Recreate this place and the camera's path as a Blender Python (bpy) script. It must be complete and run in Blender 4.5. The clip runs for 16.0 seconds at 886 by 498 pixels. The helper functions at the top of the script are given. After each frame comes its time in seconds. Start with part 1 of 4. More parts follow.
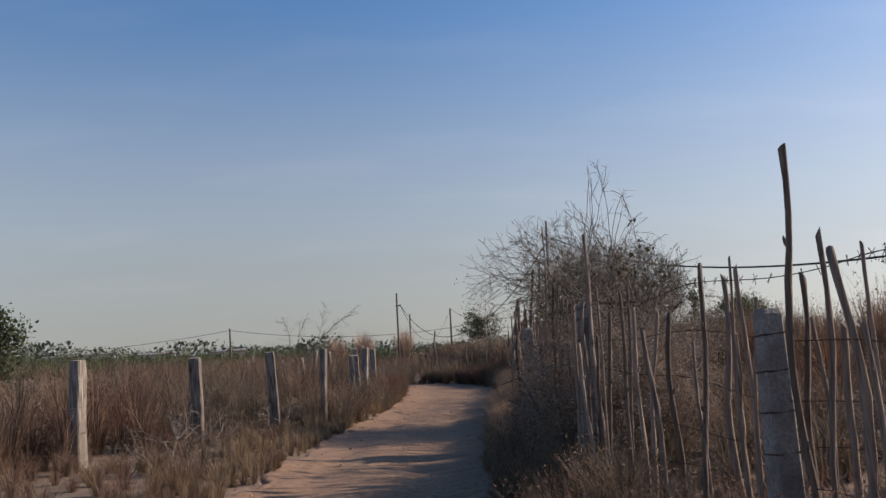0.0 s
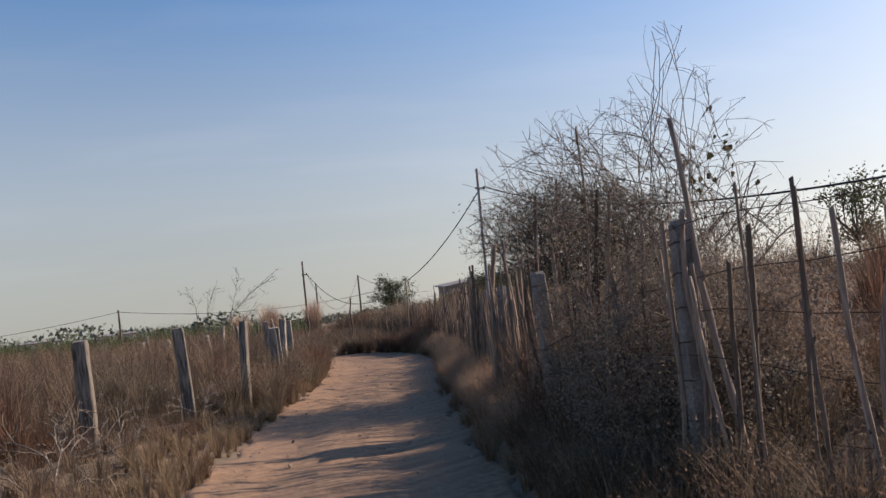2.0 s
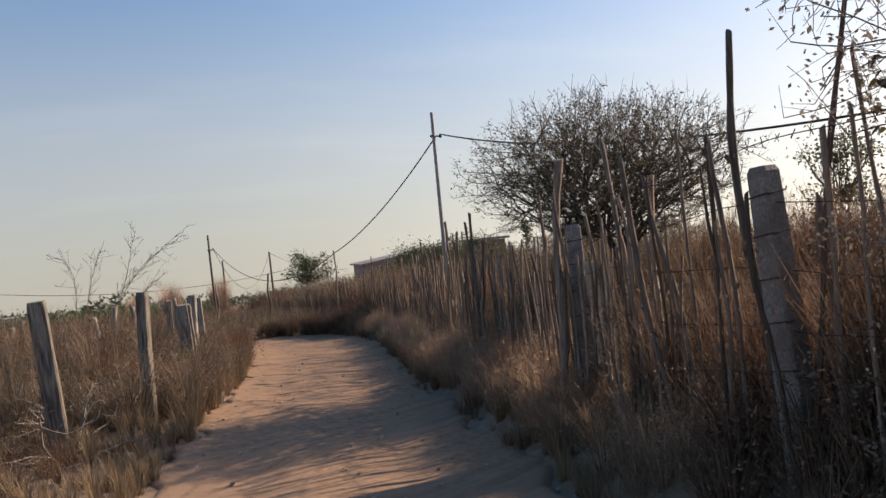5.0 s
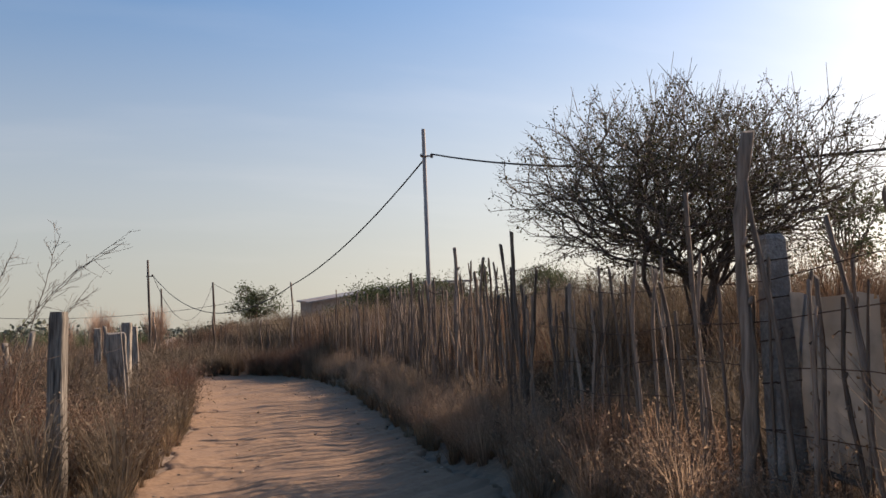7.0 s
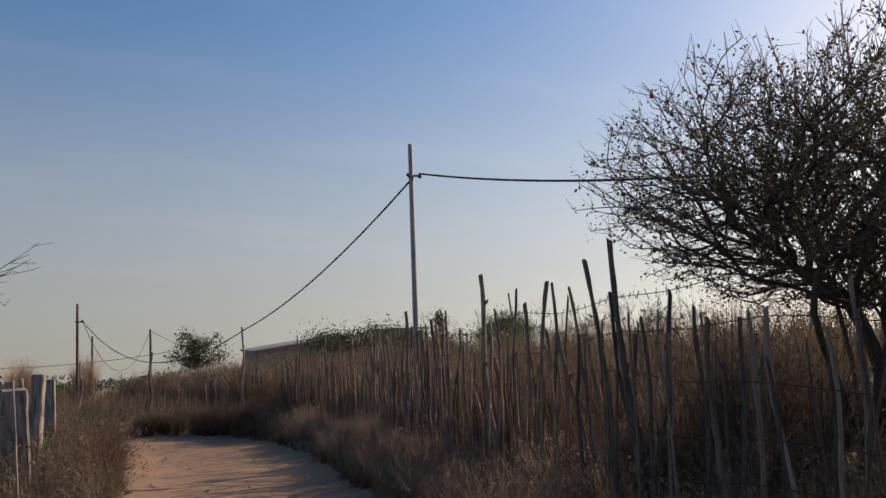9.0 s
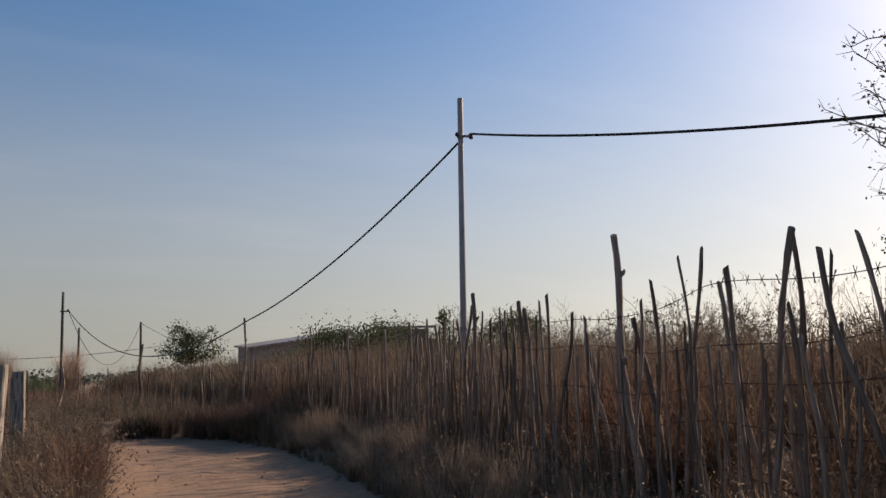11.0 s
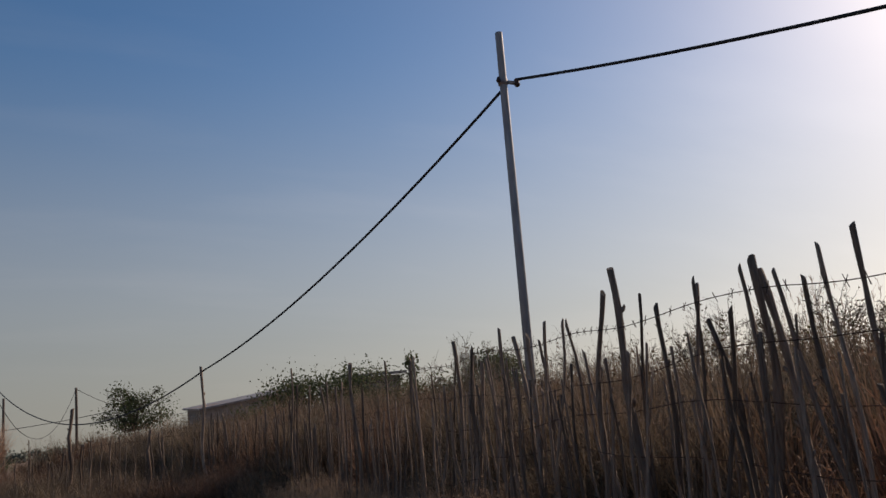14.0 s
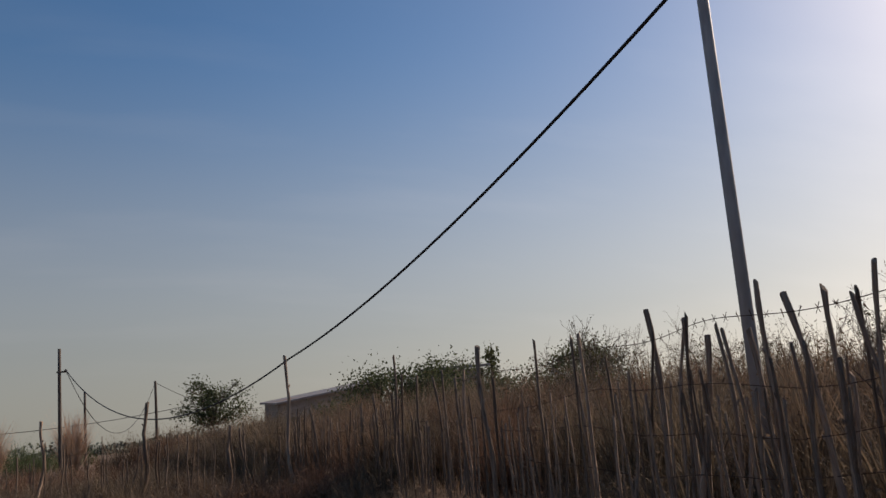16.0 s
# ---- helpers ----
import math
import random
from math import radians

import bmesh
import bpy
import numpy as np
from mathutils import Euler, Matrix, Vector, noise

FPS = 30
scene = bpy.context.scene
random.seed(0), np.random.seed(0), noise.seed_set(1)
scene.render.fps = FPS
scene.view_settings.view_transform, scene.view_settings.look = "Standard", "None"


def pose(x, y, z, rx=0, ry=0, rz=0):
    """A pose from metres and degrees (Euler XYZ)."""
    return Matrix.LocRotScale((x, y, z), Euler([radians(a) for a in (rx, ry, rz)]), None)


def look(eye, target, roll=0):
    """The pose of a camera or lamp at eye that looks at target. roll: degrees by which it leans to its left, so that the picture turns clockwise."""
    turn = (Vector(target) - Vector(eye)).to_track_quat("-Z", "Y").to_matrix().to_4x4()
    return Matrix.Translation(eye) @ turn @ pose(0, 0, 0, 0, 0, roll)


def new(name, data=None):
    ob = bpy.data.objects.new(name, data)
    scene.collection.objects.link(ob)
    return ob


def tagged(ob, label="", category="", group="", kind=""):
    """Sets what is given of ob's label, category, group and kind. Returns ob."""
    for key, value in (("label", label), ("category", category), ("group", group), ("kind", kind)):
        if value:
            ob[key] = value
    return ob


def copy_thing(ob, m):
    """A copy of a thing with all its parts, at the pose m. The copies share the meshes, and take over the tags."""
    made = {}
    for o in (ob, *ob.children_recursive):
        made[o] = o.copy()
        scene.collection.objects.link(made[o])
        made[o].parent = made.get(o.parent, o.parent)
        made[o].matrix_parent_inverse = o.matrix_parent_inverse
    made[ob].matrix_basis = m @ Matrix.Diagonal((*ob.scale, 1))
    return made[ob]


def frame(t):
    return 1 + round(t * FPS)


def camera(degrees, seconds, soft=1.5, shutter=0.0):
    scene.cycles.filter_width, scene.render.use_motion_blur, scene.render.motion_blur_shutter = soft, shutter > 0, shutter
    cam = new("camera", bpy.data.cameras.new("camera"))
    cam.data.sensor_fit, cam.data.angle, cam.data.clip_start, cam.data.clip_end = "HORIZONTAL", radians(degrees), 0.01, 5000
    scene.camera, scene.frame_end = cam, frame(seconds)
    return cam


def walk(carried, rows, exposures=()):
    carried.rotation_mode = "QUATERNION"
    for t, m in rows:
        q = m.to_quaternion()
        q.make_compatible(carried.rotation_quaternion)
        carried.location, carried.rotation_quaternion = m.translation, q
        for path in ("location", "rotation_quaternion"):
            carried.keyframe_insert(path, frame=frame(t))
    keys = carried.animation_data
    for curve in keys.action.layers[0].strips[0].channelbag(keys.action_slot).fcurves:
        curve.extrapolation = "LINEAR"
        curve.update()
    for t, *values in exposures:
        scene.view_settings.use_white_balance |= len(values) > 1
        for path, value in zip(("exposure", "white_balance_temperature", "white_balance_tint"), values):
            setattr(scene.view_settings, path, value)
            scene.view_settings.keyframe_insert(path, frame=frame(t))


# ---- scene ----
cam = camera(60.7, 16.0, soft=1.5)
PATH = [
    (0, (0.18, -0.119, 1.556), (0.131, 1.876, 1.694), -1.8),
    (0.5, (-0.032, 0.437, 1.49), (-0.052, 2.435, 1.576), -2.6),
    (1, (-0.259, 1.07, 1.442), (-0.194, 3.069, 1.479), -2.8),
    (1.5, (-0.449, 1.654, 1.393), (-0.243, 3.643, 1.426), -4.6),
    (2, (-0.662, 2.25, 1.357), (-0.442, 4.237, 1.394), -4.8),
    (2.5, (-0.772, 2.868, 1.313), (-0.415, 4.836, 1.334), -4.0),
    (3, (-0.901, 3.489, 1.289), (-0.54, 5.456, 1.304), -4.2),
    (3.5, (-1.0, 4.095, 1.237), (-0.617, 6.058, 1.249), -2.6),
    (4, (-1.067, 4.729, 1.174), (-0.641, 6.683, 1.184), -3.3),
    (4.2, (-1.129, 5.013, 1.125), (-0.712, 6.969, 1.128), -4.0),
    (6.3, (-1.485, 7.621, 0.919), (-0.889, 9.529, 0.851), -3.7),
    (6.5, (-1.529, 7.892, 0.888), (-0.924, 9.797, 0.96), -1.9),
    (7, (-1.588, 8.532, 0.848), (-0.981, 10.436, 0.924), -1.6),
    (7.5, (-1.646, 9.183, 0.827), (-1.045, 11.087, 0.949), -2.4),
    (8, (-1.644, 9.819, 0.808), (-1.039, 11.717, 0.985), -2.3),
    (8.5, (-1.605, 10.486, 0.775), (-0.995, 12.379, 0.987), -2.5),
    (9, (-1.593, 11.128, 0.74), (-0.849, 12.974, 0.941), -1.5),
    (9.5, (-1.553, 11.812, 0.686), (-0.762, 13.637, 0.902), 0.1),
    (10, (-1.638, 12.435, 0.664), (-0.852, 14.269, 0.799), -0.5),
    (10.2, (-1.632, 12.669, 0.648), (-0.855, 14.507, 0.785), -0.4),
    (12.3, (-1.449, 15.05, 0.539), (-0.706, 16.876, 0.873), 0.5),
    (12.5, (-1.434, 15.278, 0.535), (-0.691, 17.106, 0.865), 2.1),
    (13, (-1.414, 15.904, 0.5), (-0.67, 17.73, 0.837), 0.1),
    (13.5, (-1.409, 16.457, 0.443), (-0.66, 18.28, 0.784), -3.1),
    (14, (-1.3, 17.036, 0.356), (-0.415, 18.8, 0.681), -4.0),
    (14.5, (-1.231, 17.613, 0.347), (-0.345, 19.377, 0.665), -4.3),
    (15, (-1.191, 18.171, 0.322), (-0.325, 19.947, 0.635), -4.2),
    (15.5, (-1.184, 18.738, 0.323), (-0.466, 20.578, 0.639), -3.7),
    (16, (-1.133, 19.289, 0.316), (-0.411, 21.126, 0.641), -4.0),
]
EXPOSURES = [(t, stops, kelvin, 16) for t, stops, kelvin in ((0.0, 0.37, 6250), (1.0, 0.53, 6400), (3.0, 0.66, 6650), (4.1, 0.76, 7050), (6.3, 0.75, 7050), (7.5, 0.66, 6900), (8.5, 0.3, 6800), (9.2, 0.22, 6800), (10.2, 0.46, 6900), (12.3, -0.16, 6500), (14.0, -0.16, 6750), (15.0, -0.05, 6850), (15.5, 0.03, 6850), (16.0, -0.08, 6850))]
walk(cam, [(t, look(eye, target, roll)) for t, eye, target, roll in PATH], EXPOSURES)

# ---- sky and sun ----
SUN_AZ, SUN_EL = radians(74.0), radians(29.0)
world = bpy.data.worlds.new("sky")
scene.world = world
world.use_nodes = True
wn = world.node_tree.nodes
sky = wn.new("ShaderNodeTexSky")
sky.sky_type, sky.sun_disc = "NISHITA", False
sky.sun_elevation, sky.sun_rotation = SUN_EL, SUN_AZ
sky.air_density, sky.dust_density, sky.ozone_density = 1.0, 1.0, 1.2
wn["Background"].inputs["Strength"].default_value = 0.10
# dust makes the lower sky pale; the plain lies lower than the eye, so the sky's rim goes smoothly on down to it
net = world.node_tree.links


def sky_math(op, a, c):
    n = wn.new("ShaderNodeMath")
    n.operation = op
    for k, v in enumerate((a, c)):
        if isinstance(v, float):
            n.inputs[k].default_value = v
        elif v is not None:
            net.new(v, n.inputs[k])
    return n.outputs[0]


rim_in, rim_xyz, rim_out = wn.new("ShaderNodeTexCoord"), wn.new("ShaderNodeSeparateXYZ"), wn.new("ShaderNodeCombineXYZ")
net.new(rim_in.outputs["Generated"], rim_xyz.inputs[0])
up = rim_xyz.outputs["Z"]
soft_up = sky_math("MULTIPLY", sky_math("ADD", up, sky_math("SQRT", sky_math("ADD", sky_math("MULTIPLY", up, up), 0.012), None)), 0.5)
net.new(rim_xyz.outputs["X"], rim_out.inputs["X"])
net.new(rim_xyz.outputs["Y"], rim_out.inputs["Y"])
net.new(soft_up, rim_out.inputs["Z"])
net.new(rim_out.outputs[0], sky.inputs["Vector"])
dusty, deeper = wn.new("ShaderNodeMapRange"), wn.new("ShaderNodeHueSaturation")
dusty.interpolation_type = "SMOOTHSTEP"
for key, value in (("From Min", 0.0), ("From Max", 0.45), ("To Min", 0.55), ("To Max", 1.34)):
    dusty.inputs[key].default_value = value
net.new(up, dusty.inputs["Value"])
# a little thin high cloud, drawn out by the wind
flat_x, flat_y = sky_math("DIVIDE", rim_xyz.outputs["X"], sky_math("ADD", soft_up, 0.15)), sky_math("DIVIDE", rim_xyz.outputs["Y"], sky_math("ADD", soft_up, 0.15))
high, wisp, veil = wn.new("ShaderNodeCombineXYZ"), wn.new("ShaderNodeTexNoise"), wn.new("ShaderNodeMapRange")
net.new(sky_math("MULTIPLY", flat_x, 0.55), high.inputs["X"])
net.new(sky_math("MULTIPLY", flat_y, 1.5), high.inputs["Y"])
wisp.inputs["Scale"].default_value, wisp.inputs["Detail"].default_value = 1.6, 5
net.new(high.outputs[0], wisp.inputs["Vector"])
for key, value in (("From Min", 0.5), ("From Max", 0.75), ("To Min", 0.0), ("To Max", 1.0)):
    veil.inputs[key].default_value = value
net.new(wisp.outputs["Fac"], veil.inputs["Value"])
net.new(sky_math("MULTIPLY", dusty.outputs[0], sky_math("SUBTRACT", 1.0, sky_math("MULTIPLY", veil.outputs[0], 0.10))), deeper.inputs["Saturation"])
dull = wn.new("ShaderNodeMapRange")
dull.interpolation_type = "SMOOTHSTEP"
for key, value in (("From Min", 0.0), ("From Max", 0.45), ("To Min", 0.69), ("To Max", 1.0)):
    dull.inputs[key].default_value = value
net.new(up, dull.inputs["Value"])
net.new(sky_math("MULTIPLY", dull.outputs[0], sky_math("ADD", sky_math("MULTIPLY", veil.outputs[0], 0.035), 1.0)), deeper.inputs["Value"])
net.new(sky.outputs[0], deeper.inputs["Color"])
net.new(deeper.outputs[0], wn["Background"].inputs["Color"])
sun_way = Vector((math.sin(SUN_AZ) * math.cos(SUN_EL), math.cos(SUN_AZ) * math.cos(SUN_EL), math.sin(SUN_EL)))
sun_data = bpy.data.lights.new("sun", "SUN")
sun_data.energy, sun_data.angle, sun_data.color = 3.7, radians(0.6), (1.0, 0.86, 0.70)
sun = new("sun", sun_data)
sun.matrix_world = look(sun_way * 60, (0, 0, 0))


# ---- materials ----
def surface(name, dark, light, rough=0.9, grain=40.0, patch=3.0, bump=0.3, third=None, random_tint=0.0, island=False, stretch=(1, 1, 1), metal=0.0, translucent=0.0):
    """A material with a fine grain and larger patches between two or three colours, and a fine relief."""
    m = bpy.data.materials.new(name)
    m.use_nodes = True
    n, l = m.node_tree.nodes, m.node_tree.links
    bsdf = n["Principled BSDF"]
    bsdf.inputs["Roughness"].default_value = rough
    bsdf.inputs["Metallic"].default_value = metal
    bsdf.inputs["Specular IOR Level"].default_value = 0.25
    co = n.new("ShaderNodeTexCoord")
    mp = n.new("ShaderNodeMapping")
    mp.inputs["Scale"].default_value = stretch
    l.new(co.outputs["Object"], mp.inputs["Vector"])
    fine, big = n.new("ShaderNodeTexNoise"), n.new("ShaderNodeTexNoise")
    fine.inputs["Scale"].default_value, fine.inputs["Detail"].default_value = grain, 6
    big.inputs["Scale"].default_value, big.inputs["Detail"].default_value = patch, 4
    l.new(mp.outputs[0], fine.inputs["Vector"])
    l.new(mp.outputs[0], big.inputs["Vector"])
    mix = n.new("ShaderNodeMix")
    mix.data_type = "RGBA"
    mix.inputs["A"].default_value, mix.inputs["B"].default_value = (*dark, 1), (*light, 1)
    ramp = n.new("ShaderNodeMapRange")
    ramp.inputs["From Min"].default_value, ramp.inputs["From Max"].default_value = 0.3, 0.7
    l.new(fine.outputs["Fac"], ramp.inputs["Value"])
    l.new(ramp.outputs[0], mix.inputs["Factor"])
    out = mix.outputs["Result"]
    if third:
        mix2 = n.new("ShaderNodeMix")
        mix2.data_type = "RGBA"
        mix2.inputs["B"].default_value = (*third, 1)
        ramp2 = n.new("ShaderNodeMapRange")
        ramp2.inputs["From Min"].default_value, ramp2.inputs["From Max"].default_value = 0.45, 0.65
        l.new(big.outputs["Fac"], ramp2.inputs["Value"])
        l.new(ramp2.outputs[0], mix2.inputs["Factor"])
        l.new(out, mix2.inputs["A"])
        out = mix2.outputs["Result"]
    if random_tint:
        hsv = n.new("ShaderNodeHueSaturation")
        r = n.new("ShaderNodeMapRange")
        r.inputs["To Min"].default_value, r.inputs["To Max"].default_value = 1 - random_tint, 1 + random_tint
        if island:
            l.new(n.new("ShaderNodeNewGeometry").outputs["Random Per Island"], r.inputs["Value"])
        else:
            l.new(n.new("ShaderNodeObjectInfo").outputs["Random"], r.inputs["Value"])
        l.new(r.outputs[0], hsv.inputs["Value"])
        l.new(out, hsv.inputs["Color"])
        out = hsv.outputs["Color"]
    l.new(out, bsdf.inputs["Base Color"])
    if bump:
        b = n.new("ShaderNodeBump")
        b.inputs["Strength"].default_value, b.inputs["Distance"].default_value = bump, 0.02
        l.new(fine.outputs["Fac"], b.inputs["Height"])
        l.new(b.outputs[0], bsdf.inputs["Normal"])
    if translucent:
        tr, mx = n.new("ShaderNodeBsdfTranslucent"), n.new("ShaderNodeMixShader")
        l.new(out, tr.inputs["Color"])
        mx.inputs[0].default_value = translucent
        l.new(bsdf.outputs[0], mx.inputs[1])
        l.new(tr.outputs[0], mx.inputs[2])
        l.new(mx.outputs[0], n["Material Output"].inputs["Surface"])
    return m


M_SOIL = surface("dry_soil", (0.16, 0.113, 0.08), (0.30, 0.215, 0.15), grain=9, patch=0.35, third=(0.21, 0.155, 0.10), bump=0.6)
M_ROAD = surface("sandy_road", (0.225, 0.134, 0.08), (0.35, 0.223, 0.136), grain=14, patch=0.7, third=(0.28, 0.177, 0.112), bump=0.5)
M_STONE = surface("road_stone", (0.28, 0.2, 0.14), (0.42, 0.32, 0.24), grain=30, random_tint=0.3, island=True)
M_STAKE = surface("grey_stick_wood", (0.125, 0.092, 0.069), (0.32, 0.24, 0.182), grain=60, patch=4, third=(0.14, 0.10, 0.075), stretch=(1, 1, 0.12), bump=0.7, random_tint=0.5)
M_POST = surface("weathered_post_wood", (0.055, 0.045, 0.038), (0.42, 0.36, 0.29), grain=38, patch=6, third=(0.19, 0.155, 0.125), stretch=(1, 1, 0.10), bump=0.8, random_tint=0.2)
M_CONC = surface("old_concrete", (0.17, 0.15, 0.13), (0.33, 0.30, 0.265), grain=55, patch=4, third=(0.15, 0.125, 0.105), bump=0.5, random_tint=0.12)
M_SHEET = surface("weathered_sheet", (0.20, 0.197, 0.195), (0.31, 0.30, 0.295), grain=12, patch=3, third=(0.22, 0.20, 0.18), bump=0.2)
M_POLE = surface("painted_steel_pole", (0.26, 0.25, 0.25), (0.38, 0.365, 0.36), rough=0.6, grain=20, patch=2, third=(0.32, 0.27, 0.24), stretch=(1, 1, 0.2), bump=0.15, metal=0.2)
M_FARPOLE = surface("dark_pole_wood", (0.07, 0.055, 0.045), (0.14, 0.11, 0.09), grain=25, stretch=(1, 1, 0.15), random_tint=0.2)
M_CABLE = surface("black_cable", (0.012, 0.012, 0.014), (0.03, 0.03, 0.032), rough=0.6, grain=80, bump=0.1)
M_WIRE = surface("rusty_wire", (0.05, 0.035, 0.028), (0.14, 0.09, 0.065), rough=0.7, grain=120, bump=0.2, metal=0.4)
M_PORC = surface("insulator_ceramic", (0.05, 0.03, 0.025), (0.09, 0.05, 0.04), rough=0.35, grain=30, bump=0.05)
M_TWIG = surface("dead_twig", (0.10, 0.08, 0.066), (0.23, 0.186, 0.152), grain=50, random_tint=0.3, island=True, bump=0.0)
M_BARK = surface("thorn_bark", (0.05, 0.040, 0.034), (0.13, 0.10, 0.08), grain=40, stretch=(1, 1, 0.3), bump=0.5)
# dead brush in a paler tone: glare over its shade is put into the colour
M_LIFTED_BRUSH = surface("dry_brush", (0.28, 0.205, 0.145), (0.49, 0.37, 0.26), grain=2.5, patch=0.22, third=(0.35, 0.205, 0.13), random_tint=0.35, island=True, bump=0.0, translucent=0.58)
# darker tone of the brown brush, shade of its unlit side put into the colour
M_SHADE_SCRUB = surface("dark_scrub", (0.12, 0.092, 0.064), (0.255, 0.195, 0.134), grain=1.6, patch=0.3, third=(0.21, 0.118, 0.077), random_tint=0.5, island=True, bump=0.0, translucent=0.28)
# dry leaves with a raised base colour that lightens the bush's shaded side
M_LIFTED_LEAF = surface("lifted_dry_leaf", (0.21, 0.172, 0.135), (0.35, 0.29, 0.228), grain=6, patch=0.8, third=(0.28, 0.20, 0.148), random_tint=0.2, island=True, bump=0.0, translucent=0.35)
M_GRASS = surface("straw_grass", (0.16, 0.115, 0.072), (0.36, 0.262, 0.16), grain=3, patch=0.5, third=(0.23, 0.142, 0.085), random_tint=0.35, island=True, bump=0.0, translucent=0.4)
M_LEAF = surface("vine_leaf", (0.05, 0.055, 0.025), (0.12, 0.10, 0.05), grain=8, random_tint=0.4, island=True, bump=0.0, translucent=0.35)
M_GREEN = surface("green_leaf", (0.045, 0.058, 0.029), (0.10, 0.115, 0.058), grain=3, patch=0.6, third=(0.105, 0.108, 0.06), random_tint=0.4, island=True, bump=0.0, translucent=0.45)
M_FIELD = surface("field_green_leaf", (0.05, 0.068, 0.03), (0.11, 0.132, 0.06), grain=0.8, random_tint=0.4, island=True, bump=0.0, translucent=0.3)
M_PLUME = surface("reed_plume", (0.36, 0.25, 0.18), (0.56, 0.41, 0.31), grain=3, random_tint=0.25, island=True, bump=0.0, translucent=0.4)
# distance haze is mixed into this foliage colour, paler and greyer than the leaf
M_HAZED_WOOD = surface("hazed_foliage", (0.10, 0.115, 0.085), (0.16, 0.17, 0.13), grain=0.3, random_tint=0.35, island=True, bump=0.0)
M_PLASTER = surface("house_plaster", (0.22, 0.18, 0.155), (0.33, 0.285, 0.25), grain=3, patch=0.4, third=(0.24, 0.20, 0.17), bump=0.1)
M_WHITE = surface("white_wall", (0.62, 0.60, 0.57), (0.80, 0.78, 0.75), grain=1, patch=0.2, third=(0.55, 0.5, 0.46), bump=0.0, random_tint=0.15)
M_ROOF = surface("sheet_roof", (0.22, 0.20, 0.19), (0.34, 0.31, 0.29), rough=0.6, grain=2, patch=0.3, third=(0.28, 0.19, 0.14), bump=0.2)
M_DARK = surface("dark_opening", (0.02, 0.02, 0.02), (0.04, 0.035, 0.03), grain=4, bump=0.0)


# ---- mesh helpers ----
def soup(name, verts, faces, material, parent=None, smooth=False):
    """A mesh object from arrays of corners and of faces that all have as many corners."""
    verts, faces = np.asarray(verts, np.float32).reshape(-1, 3), np.asarray(faces, np.int32)
    me = bpy.data.meshes.new(name)
    k = faces.shape[1]
    me.vertices.add(len(verts))
    me.vertices.foreach_set("co", verts.ravel())
    me.loops.add(faces.size)
    me.loops.foreach_set("vertex_index", faces.ravel())
    me.polygons.add(len(faces))
    me.polygons.foreach_set("loop_start", np.arange(len(faces), dtype=np.int32) * k)
    me.update(calc_edges=True)
    if smooth:
        me.polygons.foreach_set("use_smooth", np.ones(len(faces), bool))
    me.materials.append(material)
    ob = new(name, me)
    ob.parent = parent
    return ob


def part(name, bm, material, parent, label=""):
    me = bpy.data.meshes.new(name)
    bm.to_mesh(me)
    bm.free()
    me.materials.append(material)
    ob = new(name, me)
    ob.parent = parent
    return tagged(ob, label) if label else ob


def thing(name, at, label, category, group="", kind=""):
    ob = new(name)
    ob.location = at
    ob.empty_display_size = 0.2
    return tagged(ob, label, category, group, kind)


def tube_bm(points, radii, sides=8, bm=None, jitter=0.0, rng=None):
    """A closed tube along points; radii per point; jitter makes the section uneven."""
    bm = bm or bmesh.new()
    pts = [Vector(p) for p in points]
    rings = []
    wob = [1 + (rng.uniform(-jitter, jitter) if rng else 0) for _ in range(sides)]
    for i, p in enumerate(pts):
        d = (pts[min(i + 1, len(pts) - 1)] - pts[max(i - 1, 0)]).normalized()
        ref = Vector((1, 0, 0)) if abs(d.x) < 0.9 else Vector((0, 1, 0))
        a = d.cross(ref).normalized()
        b = d.cross(a)
        rings.append([bm.verts.new(p + (a * math.cos(6.2832 * j / sides) + b * math.sin(6.2832 * j / sides)) * radii[i] * wob[j]
                                   * (1 + (rng.uniform(-jitter, jitter) * 0.5 if rng else 0))) for j in range(sides)])
    for r0, r1 in zip(rings, rings[1:]):
        for j in range(sides):
            f = bm.faces.new((r0[j], r0[(j + 1) % sides], r1[(j + 1) % sides], r1[j]))
            f.smooth = True
    bm.faces.new(rings[0])
    bm.faces.new(rings[-1])
    bmesh.ops.recalc_face_normals(bm, faces=bm.faces[:])
    return bm


def box_bm(size, bevel=0.0, at=(0, 0, 0), bm=None):
    bm = bm or bmesh.new()
    made = bmesh.ops.create_cube(bm, size=1, matrix=Matrix.Translation(at) @ Matrix.Diagonal((*size, 1)))
    if bevel:
        edges = {e for v in made["verts"] for e in v.link_edges}
        bmesh.ops.bevel(bm, geom=list(edges), offset=bevel, segments=2, affect="EDGES")
    return bm


